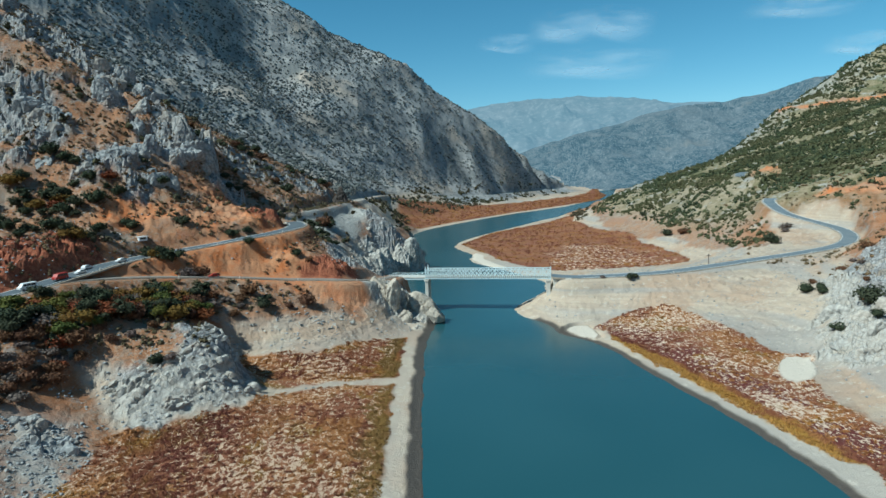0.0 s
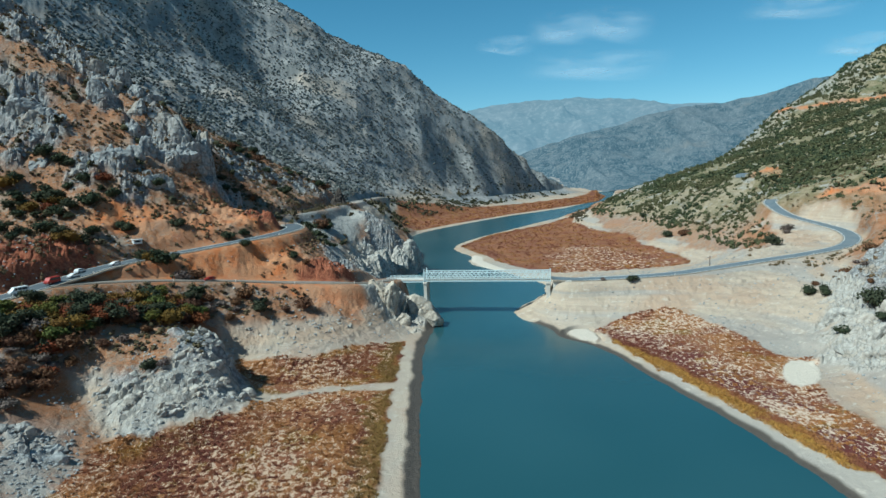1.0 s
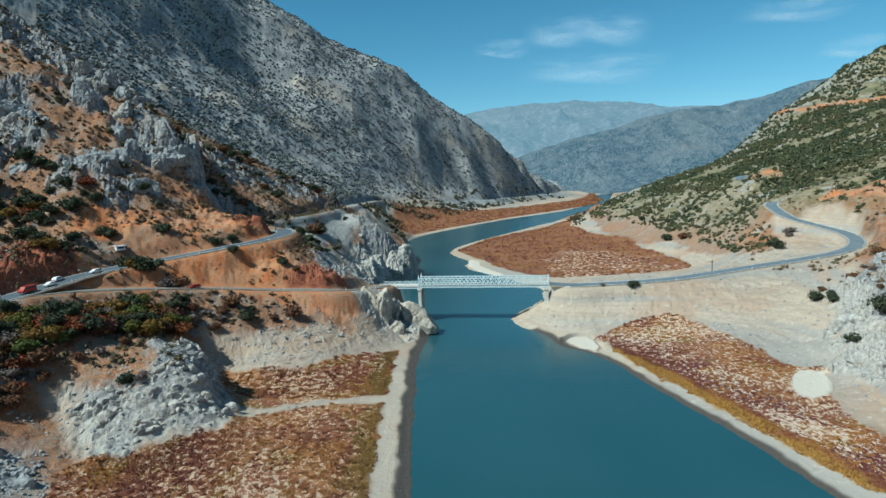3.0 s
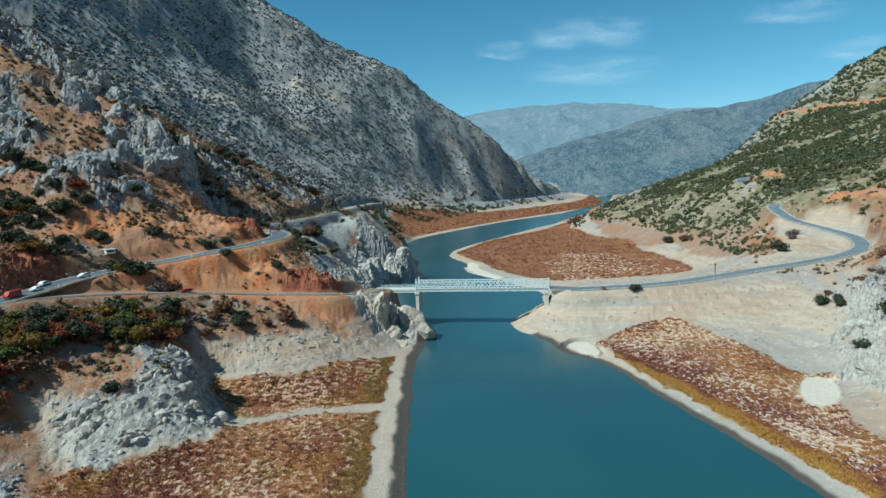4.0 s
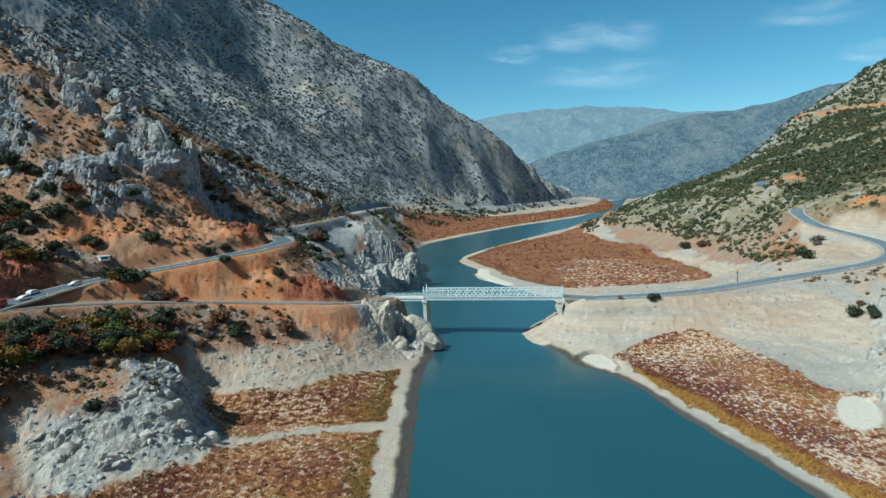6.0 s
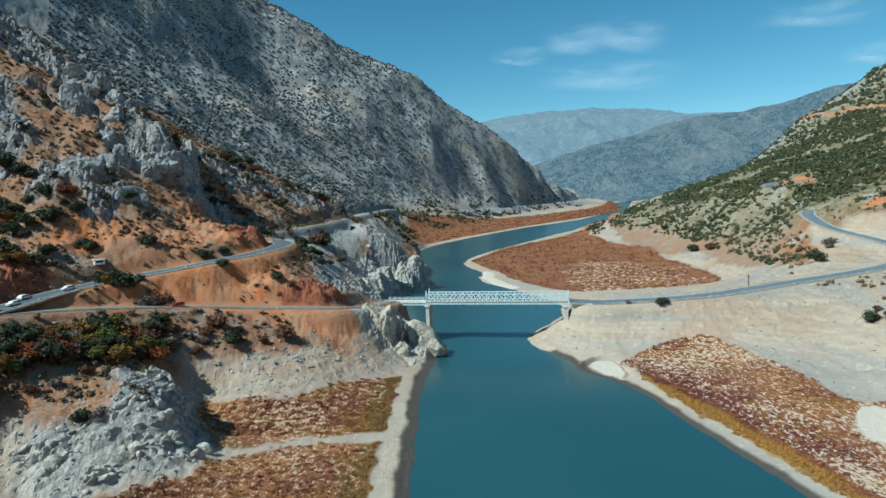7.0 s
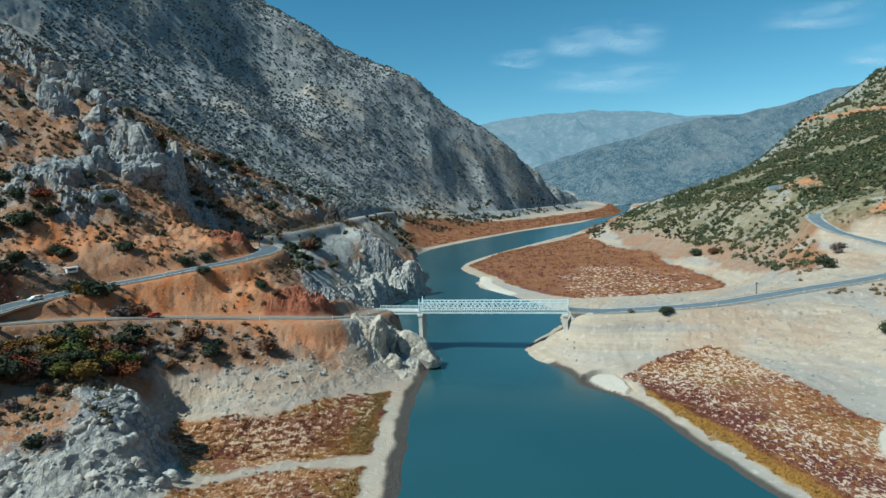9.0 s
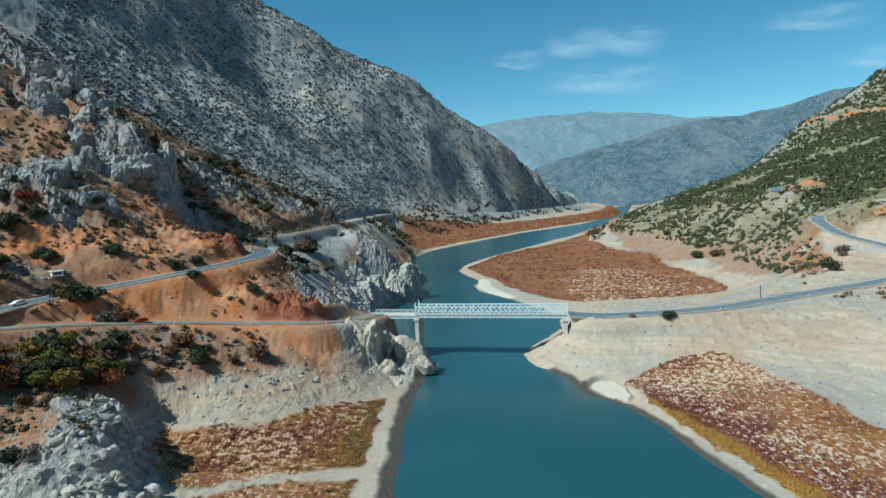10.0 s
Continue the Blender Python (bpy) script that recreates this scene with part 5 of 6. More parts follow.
# Larger bushes on the shoulder behind the hairpin.
_k = 0
while _k < 28:
    x, y = RNG.uniform(-125, -58), RNG.uniform(284, 372)
    if float(height(x, y)[0]) < 40.5 or along(BENCH, np.array([x]), np.array([y]))[0][0] < 6:
        continue
    _k += 1
    u = RNG.random()
    plant("evergreen" if u < 0.75 else "brown", "shrub", x, y, RNG.uniform(2.2, 4.6), "bushes on the shoulder", 1.25)


def scatter(name, count, area, sizes, accept, base_sub, material, label, flatten=0.8, seed=5, sink=0.25):
    """Very many small plants or stones in one mesh."""
    g = np.random.default_rng(seed)
    variants = []
    for k in range(6):
        v, f = ico(min(base_sub, 1))
        v = v * (0.66 + 0.6 * g.random((len(v), 1))) * (1, 1, flatten)
        if base_sub == 2:
            # a ragged coat of leaf sprays over a smaller heart
            d = g.normal(size=(22, 3))
            d /= np.linalg.norm(d, axis=1)[:, None]
            p = d * g.uniform(0.6, 1.25, (22, 1)) * (1, 1, flatten) * (0.8 + 0.35 * np.sin(3 * d[:, :1] + k))
            a, b = 0.3 * g.normal(size=(22, 3)), 0.3 * g.normal(size=(22, 3))
            f = np.concatenate([f, len(v) + np.arange(66).reshape(-1, 3)])
            v = np.concatenate([v * 0.72, np.stack([p + a, p + b, p - 0.6 * (a + b)], 1).reshape(-1, 3)])
        variants.append(v)
    xs, ys = np.zeros(0), np.zeros(0)
    while len(xs) < count:
        x, y = g.uniform(area[0], area[1], count), g.uniform(area[2], area[3], count)
        ok = accept(x, y, g)
        xs, ys = np.concatenate([xs, x[ok]]), np.concatenate([ys, y[ok]])
    xs, ys = xs[:count], ys[:count]
    zs = height(xs, ys)
    s = sizes[0] + (sizes[1] - sizes[0]) * g.random(count) ** 1.7
    a = g.uniform(0, 2 * np.pi, count)
    which = g.integers(0, 6, count)
    base = np.stack(variants)[which] * s[:, None, None]
    ca, sa = np.cos(a)[:, None], np.sin(a)[:, None]
    v = np.stack([base[..., 0] * ca - base[..., 1] * sa + xs[:, None], base[..., 0] * sa + base[..., 1] * ca + ys[:, None], base[..., 2] + (zs + s * flatten * (1 - 2 * sink))[:, None]], -1)
    nv = base.shape[1]
    faces = (f[None] + (np.arange(count) * nv)[:, None, None]).reshape(-1, 3)
    ob = new(name, mesh_from(name, v.reshape(-1, 3), faces, material, False))
    return tagged(ob, label, "plants", kind="stuff"), xs, ys


def on_range(x, y, g):
    z = height(x, y)
    n = fbm(x, y, 90, 3, seed=4)
    return (z > 38 - 20 * step(1150, 1250, y)) & (x < 0.3 * y) & (g.random(x.shape) < 1 - 0.4 * step(-160, -20, x)) & (y > 370 + 0.25 * np.abs(x + 60)) & (g.random(x.shape) < 0.8 + 0.6 * n) & (x > -0.55 * y - 30)


scatter("range_scrub", 30000, (-520, 380, 390, 1480), (0.8, 2.3), on_range, 1, M_SCRUB, "dark scrub dotted thickly over the grey mountain flank", 0.85, 5)


def on_east(x, y, g):
    z = height(x, y)
    n = fbm(x, y, 60, 3, seed=14)
    bare = zone(ORANGE, x, y, 4) * 0.6 + zone(BLEACHED, x, y, 4, 0, 10, ("bend", "east inner"))
    rd = np.minimum(along(EAST_ROAD, x, y)[0], along(EAST_ROAD_UP, x, y)[0])
    crest = along([(230, 690), (289, 745), (373, 810), (486, 905), (560, 905)], x, y)[0]
    bare = bare + 0.4 * (1 - step(20, 80, crest)) * (g.random(x.shape) < 0.75)
    return (z > 11) & (x > 140) & (rd > 6) & (bare < 0.35) & (y > 1.05 * (440 - x)) & (g.random(x.shape) < 0.55 + 0.45 * step(60, 110, z) + 1.1 * n)


scatter("hill_scrub", 4200, (140, 330, 290, 640), (0.6, 2.1), on_east, 2, M_MAQUIS, "green and olive maquis bushes over the eastern hill", 0.95, 8)
scatter("hill_forest", 14500, (215, 760, 380, 930), (1.1, 2.9), on_east, 2, M_MAQUIS, "dense dark maquis on the upper eastern hill", 0.95, 9)


def on_bench(x, y, g):
    z = height(x, y)
    return (z > 5) & (z < 36) & (fbm(x, y, 40, 2, seed=6) > -0.15) & (along(BENCH, x, y)[0] > 5) & (x < 0.3 * y - 30) & (y > 470 + 60 * g.random(x.shape))


scatter("bench_scrub", 900, (-70, 330, 400, 1350), (0.9, 3.0), on_bench, 2, M_JUNIPER, "scattered bushes on the pale bench of the far shore", 0.9, 10)


def on_west(x, y, g):
    z = height(x, y)
    rd = np.minimum(along(UPPER_ROAD, x, y)[0], along(LOWER_ROAD, x, y)[0])
    bare = zone(ORANGE, x, y, 4) + 3 * zone(ROCKS, x, y, 2, 0, 9, ("cleft",))
    return (z > 15) & (rd > 5) & (zone(SCREE, x, y, 2) < 0.3) & (fbm(x, y, 14, 3, seed=21) > -0.35 + 0.4 * bare + 0.5 * (g.random(x.shape) - 0.5)) & (x > -0.62 * y - 40)


scatter("hillside_brush", 7500, (-200, -44, 130, 380), (0.25, 1.0), on_west, 2, M_BRUSH, "low withered brush dotted over the western hillside", 0.75, 15)


def on_hillside(x, y, g):
    z = height(x, y)
    rd = np.minimum(along(UPPER_ROAD, x, y)[0], along(LOWER_ROAD, x, y)[0])
    open_ground = (zone(ORANGE, x, y, 1) < 0.5) | (g.random(x.shape) < 0.3)
    gully = inside([(-106, 280), (-92, 254), (-76, 254), (-80, 268), (-92, 290)], x, y) < 0
    return (z > 21) & (rd > 6) & open_ground & gully & (gnoise(x / 17, y / 17) > -0.15)


scatter("hillside_bushes", 190, (-190, -46, 186, 372), (0.7, 2.3), on_hillside, 2, M_JUNIPER, "dark evergreen and brown bushes over the western hillside", 0.9, 25)


def on_bank(x, y, g):
    z = height(x, y)
    return (z > 14) & (along(EAST_ROAD, x, y)[0] > 5.5) & (x > 124 + 0.1 * (y - 200)) & (fbm(x, y, 16, 3, seed=27) > -0.05) & (zone(BLEACHED, x, y, 3, 0, 10, ("bend",)) < 0.3)


scatter("bank_brush", 1500, (124, 270, 180, 400), (0.25, 1.1), on_bank, 2, M_BRUSH, "withered brush and low bushes on the slope above the bend", 0.8, 18)


def on_stony(x, y, g):
    z = height(x, y)
    rd = np.minimum(np.minimum(along(UPPER_ROAD, x, y)[0], along(LOWER_ROAD, x, y)[0]), along(EAST_ROAD, x, y)[0])
    fl = zone(FLATS, x, y, 2) + zone(ORANGE, x, y, 2) * (g.random(x.shape) < 0.85)
    return (z > 1.6) & (rd > 5) & (fl < 0.1) & ((x < 5) | (g.random(x.shape) < 0.3)) & (fbm(x, y, 11, 3, seed=23) > -0.05) & (np.abs(x) < 0.7 * y + 40)


ob, _, _ = scatter("loose_stones", 7500, (-170, 150, 90, 380), (0.14, 0.5), on_stony, 1, M_STONE, "loose grey stones strewn over slopes and banks", 0.6, 16, 0.35)
ob["category"] = "stones"


def on_rubble(x, y, g):
    return zone(SCREE, x, y, 3, 3, 8, ("rubble",)) > 0.4


ob, _, _ = scatter("rubble", 1100, (-92, -60, 60, 120), (0.1, 0.45), on_rubble, 1, M_STONE, "grey broken rubble below the thicket", 0.7, 19, 0.35)
ob["category"] = "stones"


# ---- tufts on the drawdown flats ----
def build_tufts(count, area, names, seed, big):
    g = np.random.default_rng(seed)
    xs, ys = np.zeros(0), np.zeros(0)
    while len(xs) < count:
        x, y = g.uniform(area[0], area[1], count), g.uniform(area[2], area[3], count)
        inn = zone(FLATS, x, y, 0.8, 1.4, 7, names)
        n = fbm(x, y, 1.7 * big / 0.42, 2, seed=11) + 0.45 * fbm(x, y, 22, 2, seed=12)
        sd = shore_distance(x, y)
        inn = inn * (1 - zone(SAND, x, y, 0.8))
        ok = (inn > 0.5) & ((n > (0.3 if "east" in names else 0.04)) | (sd < 9) & (g.random(count) < 0.7)) & (g.random(count) < 0.9)
        xs, ys = np.concatenate([xs, x[ok]]), np.concatenate([ys, y[ok]])
    xs, ys = xs[:count], ys[:count]
    zs = height(xs, ys)
    s = big * g.uniform(0.55, 1.35, count)
    # seven leaning blades a tuft
    ang = g.uniform(0, 2 * np.pi, (count, 7))
    ca, sa = np.cos(ang), np.sin(ang)
    c = np.stack([xs, ys, zs], -1)[:, None, :] + 0.35 * s[:, None, None] * np.stack([g.normal(size=ang.shape), g.normal(size=ang.shape), 0 * ang], -1)
    S = s[:, None]
    b1 = c + np.stack([-sa * S * 0.2, ca * S * 0.2, np.full_like(ca, -0.05)], -1)
    b2 = c + np.stack([sa * S * 0.2, -ca * S * 0.2, np.full_like(ca, -0.05)], -1)
    tip = c + np.stack([ca * S * 0.5, sa * S * 0.5, S * g.uniform(0.35, 0.8, ang.shape)], -1)
    v = np.stack([b1, b2, tip], 2).reshape(-1, 3)
    f = np.arange(len(v)).reshape(-1, 3)
    me = mesh_from("tufts", v, f, M_TUFT, False)
    sd = shore_distance(xs, ys) + 2.5 * fbm(xs, ys, 9, 2)
    rim = np.repeat((1 - step(6.0, 8.0, sd)) * (xs > 30) * (ys < 216), 21)
    olive = np.repeat(step(6.0, 7.5, sd) * (1 - step(11, 13, sd)) * (xs < 0) * 0.85, 21)
    me.attributes.new("olive", "FLOAT", "POINT").data.foreach_set("value", np.ascontiguousarray(olive, np.float32))
    me.attributes.new("rim", "FLOAT", "POINT").data.foreach_set("value", np.ascontiguousarray(rim, np.float32))
    return me


for nm, count, area, seed, big, lab in (
        ("west", 17000, (-76, -13, 75, 148), 31, 0.42, "russet and ochre tufts on the western drawdown flat"),
        ("west upper", 6500, (-64, -12, 150, 192), 32, 0.42, "brown and olive tufts on the small drawdown flat"),
        ("east", 11000, (50, 102, 75, 216), 33, 0.42, "dark red and yellow tufts on the eastern drawdown flat"),
        ("far west", 5000, (-50, 430, 570, 1560), 35, 1.6, "rust-brown tufts on the flat along the far shore"),
        ("middle", 4500, (14, 162, 300, 690), 34, 1.0, "rust-brown tufts on the flat beyond the bridge")):
    tagged(new("tufts", build_tufts(count, area, (nm,), seed, big)), lab, "vegetation", kind="stuff")


# ---- rocks ----
def rock_mesh(name, seed, points=26, squash=(1, 0.8, 0.75), material=M_STONE):
    """A split block of bedded limestone: the hull of a jittered lump, cut by a few planes."""
    g = np.random.default_rng(seed)
    bm = bmesh.new()
    for _ in range(points):
        d = g.normal(size=3)
        d /= np.linalg.norm(d)
        bm.verts.new(Vector(np.sign(d) * np.abs(d) ** 0.7 * g.uniform(0.7, 1.0) * np.array(squash)))
    hull = bmesh.ops.convex_hull(bm, input=bm.verts)
    bmesh.ops.delete(bm, geom=[e for e in hull["geom_interior"] if isinstance(e, bmesh.types.BMVert)], context="VERTS")
    bmesh.ops.subdivide_edges(bm, edges=bm.edges, cuts=1, use_grid_fill=True)
    for v in bm.verts:
        v.co += Vector(g.normal(size=3)) * 0.045
    bmesh.ops.recalc_face_normals(bm, faces=bm.faces)
    me = bpy.data.meshes.new(name)
    bm.to_mesh(me)
    bm.free()
    me.materials.append(material)
    return me


ROCK_MESHES = [rock_mesh("boulder", 300 + k, 22 + k, ((1, 0.42, 0.85), (0.8, 0.36, 1.1), (1.1, 0.6, 0.6))[k % 3]) for k in range(9)]
PALE_MESHES = []
for _m in ROCK_MESHES:
    _c = _m.copy()
    _c.materials.clear()
    _c.materials.append(M_PALESTONE)
    PALE_MESHES.append(_c)


def boulders(names, count, sizes, seed, label, group, floor=3.0, meshes=ROCK_MESHES):
    g = np.random.default_rng(seed)
    for nm in names:
        poly = ROCKS[nm]
        xs, ys = [p[0] for p in poly], [p[1] for p in poly]
        left = count
        while left:
            x, y = g.uniform(min(xs), max(xs)), g.uniform(min(ys), max(ys))
            if inside(poly, np.array([x]), np.array([y]))[0] < 0.6 or x < -175 or abs(x) > 150 or (nm == "bridge rock" and x > -2):
                continue
            z = float(height(x, y)[0])
            if z < floor:
                continue
            s = sizes[0] + (sizes[1] - sizes[0]) * g.random() ** 1.6
            ob = new("boulder", meshes[int(g.integers(9))])
            ob.matrix_basis = pose(x, y, z - 0.2 * s, -32 + g.normal() * 12, g.normal() * 14, 38 + g.normal() * 22) @ Matrix.Diagonal((s, s, s * g.uniform(0.8, 1.35), 1))
            tagged(ob, label, "rock", group)
            left -= 1


BLOCK_MESHES = [rock_mesh("boulder", 330 + k, 20 + k, ((1.2, 0.6, 0.5), (0.8, 0.7, 0.7), (1.4, 0.5, 0.45))[k % 3], M_PALESTONE) for k in range(9)]
boulders(("low outcrop",), 150, (0.25, 1.05), 41, "grey-white jagged limestone block on the low outcrop", "blocks of the low outcrop", 4.5, BLOCK_MESHES)
boulders(("low outcrop west",), 16, (0.7, 2.2), 42, "grey limestone block on the rubble slope", "blocks of the low outcrop")
boulders(("bridge rock",), 34, (0.4, 1.5), 43, "pale limestone block by the bridge pier", "rocks by the bridge", 1.5, BLOCK_MESHES)
boulders(("hillside rock",), 20, (0.8, 2.4), 44, "grey limestone crag block on the hillside", "crags of the western hill")
boulders(("crag west",), 26, (0.9, 2.8), 49, "grey weathered limestone crag on the western ridge", "crags of the western hill")
boulders(("crag",), 60, (0.9, 3.0), 45, "grey weathered limestone crag on the western ridge", "crags of the western hill")
boulders(("far cliff",), 34, (0.7, 2.6), 46, "pale limestone block of the lakeside cliff", "rocks of the lakeside cliff", 3.0, BLOCK_MESHES)
boulders(("shoulder",), 14, (0.8, 2.2), 50, "grey limestone block on the scrubby shoulder", "crags of the western hill")
boulders(("ledge",), 10, (0.7, 1.8), 47, "grey limestone block above the lower road", "rocks of the lakeside cliff")
boulders(("east rock",), 26, (0.8, 3.0), 48, "pale grey limestone block on the eastern crag", "rocks of the eastern crag", 3.0, PALE_MESHES)

def massif(x, y, z, half, seed, material, label, group, taper=0.25, turn=0.0, rugged=1.0, tilt=0.0):
    """A standing mass of limestone: planar faces, upright flutes and a few deep cracks."""
    g = np.random.default_rng(seed)
    bm = bmesh.new()
    bmesh.ops.create_icosphere(bm, subdivisions=5 if max(half) > 5 else 4, radius=1.0)
    d = np.array([v.co[:] for v in bm.verts])
    d = np.sign(d) * np.abs(d) ** 0.72
    n = g.normal(size=(14, 3)) * (1, 1, 0.7)
    n /= np.linalg.norm(n, axis=1)[:, None]
    reach = np.min(np.where(d @ n.T > 0.05, g.uniform(0.78, 1.0, 14) / np.maximum(d @ n.T, 0.05), 9.0), axis=1)
    p = d * np.minimum(reach, 1.15)[:, None]
    p[:, :2] *= (1 - taper * p[:, 2])[:, None]
    out = p / np.linalg.norm(p, axis=1)[:, None]
    p = p * half
    u, w, h = p[:, 0] + 0.3 * p[:, 1], p[:, 1] - 0.4 * p[:, 0], p[:, 2]
    push = 0.55 * facets(u + 0.25 * h, w + 0.5 * h, 2.6, seed % 7) + 0.3 * facets(u + 0.5 * w, 0.6 * h + w, 1.1, seed % 5) + 0.25 * fbm(u + w, h - w, 1.6, 3, 0.6, seed=seed)
    for k in range(3):
        c = g.normal(size=3) * (1, 1, 0.2)
        c /= np.linalg.norm(c)
        off = np.abs(p @ c - g.uniform(-0.5, 0.5) * half[0] + 0.5 * gnoise(0.5 * h + 7 * k, 0.3 * u))
        push -= 0.9 * np.exp(-(off / 0.28) ** 2)
    p += rugged * out * push[:, None]
    for v, q in zip(bm.verts, p):
        v.co = q
    me = bpy.data.meshes.new("rock_mass")
    bm.to_mesh(me)
    bm.free()
    me.materials.append(material)
    ob = new("rock_mass", me)
    ob.matrix_basis = pose(x, y, z, 0, tilt, turn)
    return tagged(ob, label, "rock", group)


for x, y, z, half, seed, tilt in [(-6.2, 215.8, 5.6, (8.6, 2.8, 3.0), 1, 40), (-13.7, 214.8, 7.6, (0.7, 1.3, 4.6), 2, 12), (-18.4, 212.4, 10.4, (3.2, 3.4, 7.0), 3, 6), (-22.8, 212.8, 11.4, (4.6, 3.8, 5.8), 8, 0),
                                  (-3.2, 217.8, 0.8, (2.9, 2.4, 2.6), 5, 20), (-9.6, 208.4, 0.4, (3.0, 2.1, 1.9), 6, 10), (-14.6, 209.6, 2.8, (2.8, 2.2, 3.4), 7, 30)]:
    massif(x, y, z, half, seed, M_CREAM, "massive cream limestone rock standing by the bridge", "rocks by the bridge", 0.05, -12, 0.45, tilt)
for x, y, z, half, seed in [(-35, 303, 3.5, (5.4, 6.5, 8.5), 11), (-32, 315, 4, (5.4, 6.5, 9), 12), (-29, 327, 4, (5.6, 6.0, 10), 13), (-22, 337, 4.5, (5.8, 5.6, 10), 14), (-15, 345, 5, (4.8, 5.6, 11.5), 15)]:
    massif(x, y, z, half, seed, M_PALESTONE, "pale fluted limestone buttress at the foot of the lakeside cliff", "rocks of the lakeside cliff", 0.08, 20 * seed, 1.0)
for x, y, z, half, seed in [(-93.6, 258.0, 47, (2.2, 4.2, 9), 34), (-96.8, 263, 53, (2.6, 4.8, 13), 35), (-100, 272, 56, (2.8, 5.8, 15), 31), (-103.6, 282, 59, (3.0, 6.4, 15.5), 32), (-108, 292, 62, (3.2, 6.4, 15), 33)]:
    massif(x, y, z, half, seed, M_STONE, "tall grey limestone wall at the edge of the cleft", "crags of the western hill", 0.06, 20)


def slabs(poly, count, size, turn, tilt, seed, material, label, group, sink, floor=4.5, rugged=0.6, spread=16):
    """Large half-buried beds of rock, leaning with the strata."""
    g = np.random.default_rng(seed)
    xs, ys = [p[0] for p in poly], [p[1] for p in poly]
    left = count
    while left:
        x, y = g.uniform(min(xs), max(xs)), g.uniform(min(ys), max(ys))
        z = float(height(x, y)[0])
        if inside(poly, np.array([x]), np.array([y]))[0] < 0.8 or z < floor:
            continue
        half = tuple(a + (b - a) * g.random() ** 1.4 for a, b in size)
        massif(x, y, z - sink * half[2], half, seed * 50 + left, material, label, group, 0.15, turn + g.normal() * spread, rugged, tilt + g.normal() * 8)
        left -= 1


slabs(ROCKS["low outcrop"], 46, ((1.2, 3.4), (0.6, 1.3), (0.8, 1.7)), 42, -14, 3, M_PALESTONE, "slanting bed of grey-white limestone on the low outcrop", "blocks of the low outcrop", 0.35)
for x, y, z, half, seed, turn in [(-57, 148.5, 7.5, (2.6, 5.6, 8.2), 61, 14), (-53, 141, 5.5, (2.2, 4.2, 6.2), 62, 30), (-60.5, 155, 8.5, (2.4, 3.6, 7.0), 63, 20)]:
    massif(x, y, z, half, seed, M_PALESTONE, "upright grey limestone rib of the low outcrop", "blocks of the low outcrop", 0.2, turn, 0.8)
slabs([(-62, 167), (-44, 172), (-30, 184), (-20, 196), (-30, 197), (-50, 184), (-62, 174)], 26, ((0.7, 2.2), (0.35, 0.8), (0.35, 0.8)), 32, -8, 8, M_PALESTONE, "white weathered ledge in the bleached slope", "ledges of the bleached slope", 0.3)
slabs([(-86, 112), (-79, 103), (-71, 103), (-69, 109), (-76, 115)], 7, ((1.4, 3.2), (0.9, 1.8), (0.9, 1.9)), 35, -8, 9, M_STONE, "blue-grey limestone block on the rubble slope", "blocks of the low outcrop", 0.3)
slabs(ROCKS["hillside rock"], 9, ((2.5, 5.5), (2.0, 4.0), (2.5, 5.0)), 30, 0, 4, M_STONE, "lumpy pale grey limestone crag on the hillside", "crags of the western hill", 0.3)
slabs([(-150, 268), (-128, 252), (-112, 240), (-98, 246), (-94, 255), (-112, 272), (-140, 290)], 20, ((2.5, 6.0), (2.0, 4.0), (3.5, 8.0)), 40, 0, 5, M_STONE, "rugged grey limestone crag on the western ridge", "crags of the western hill", 0.35)
slabs(ROCKS["crag west"], 14, ((3.0, 7.0), (2.5, 4.5), (3.0, 7.0)), 40, 0, 6, M_STONE, "rugged grey limestone crag on the western ridge", "crags of the western hill", 0.35)
slabs([(98, 150), (97, 146), (104, 136), (118, 140), (120, 158), (112, 170)], 8, ((2.0, 4.5), (1.6, 3.0), (2.5, 5.0)), -30, 10, 7, M_PALESTONE, "pale fractured limestone face of the eastern crag", "rocks of the eastern crag", 0.35)
massif(-57.5, 366, 40.5, (4.4, 4.0, 7.0), 21, M_SHADED_ROCK, "pointed rock standing in the road cut, coloured dark as in shade", "rocks of the lakeside cliff", 0.5)


# ---- vehicles ----
def paint(name, colour, rough=0.35):
    m = Nodes(name, rough)
    c = m.mix(m.span(m.noise(1.2, 3), 0.4, 0.7, 0, 0.35), colour, tuple(0.75 * v for v in colour))
    return m.done(c)


M_WHITE, M_REDPAINT = paint("white_car_paint", (0.72, 0.74, 0.75)), paint("red_car_paint", (0.34, 0.03, 0.025))
M_GLASS = paint("dark_car_glass", (0.03, 0.04, 0.05), 0.12)
M_TYRE = paint("tyre_rubber", (0.025, 0.025, 0.025), 0.85)
M_GREYMETAL = paint("grey_metal", (0.35, 0.36, 0.37), 0.5)


def shell(bm, outline, half):
    """A body from a side outline, tapered a little towards the top."""
    top = max(z for _, z in outline)
    rings = []
    for s in (-1, 1):
        rings.append([bm.verts.new((x, s * half * (1 - 0.12 * max(0, z - 0.9) / max(0.1, top - 0.9)), z)) for x, z in outline])
    n = len(outline)
    for k in range(n):
        bm.faces.new((rings[0][k], rings[0][(k + 1) % n], rings[1][(k + 1) % n], rings[1][k]))
    bm.faces.new(rings[0][::-1])
    bm.faces.new(rings[1])
    bmesh.ops.bevel(bm, geom=bm.edges[:], offset=0.05, segments=1, affect="EDGES")


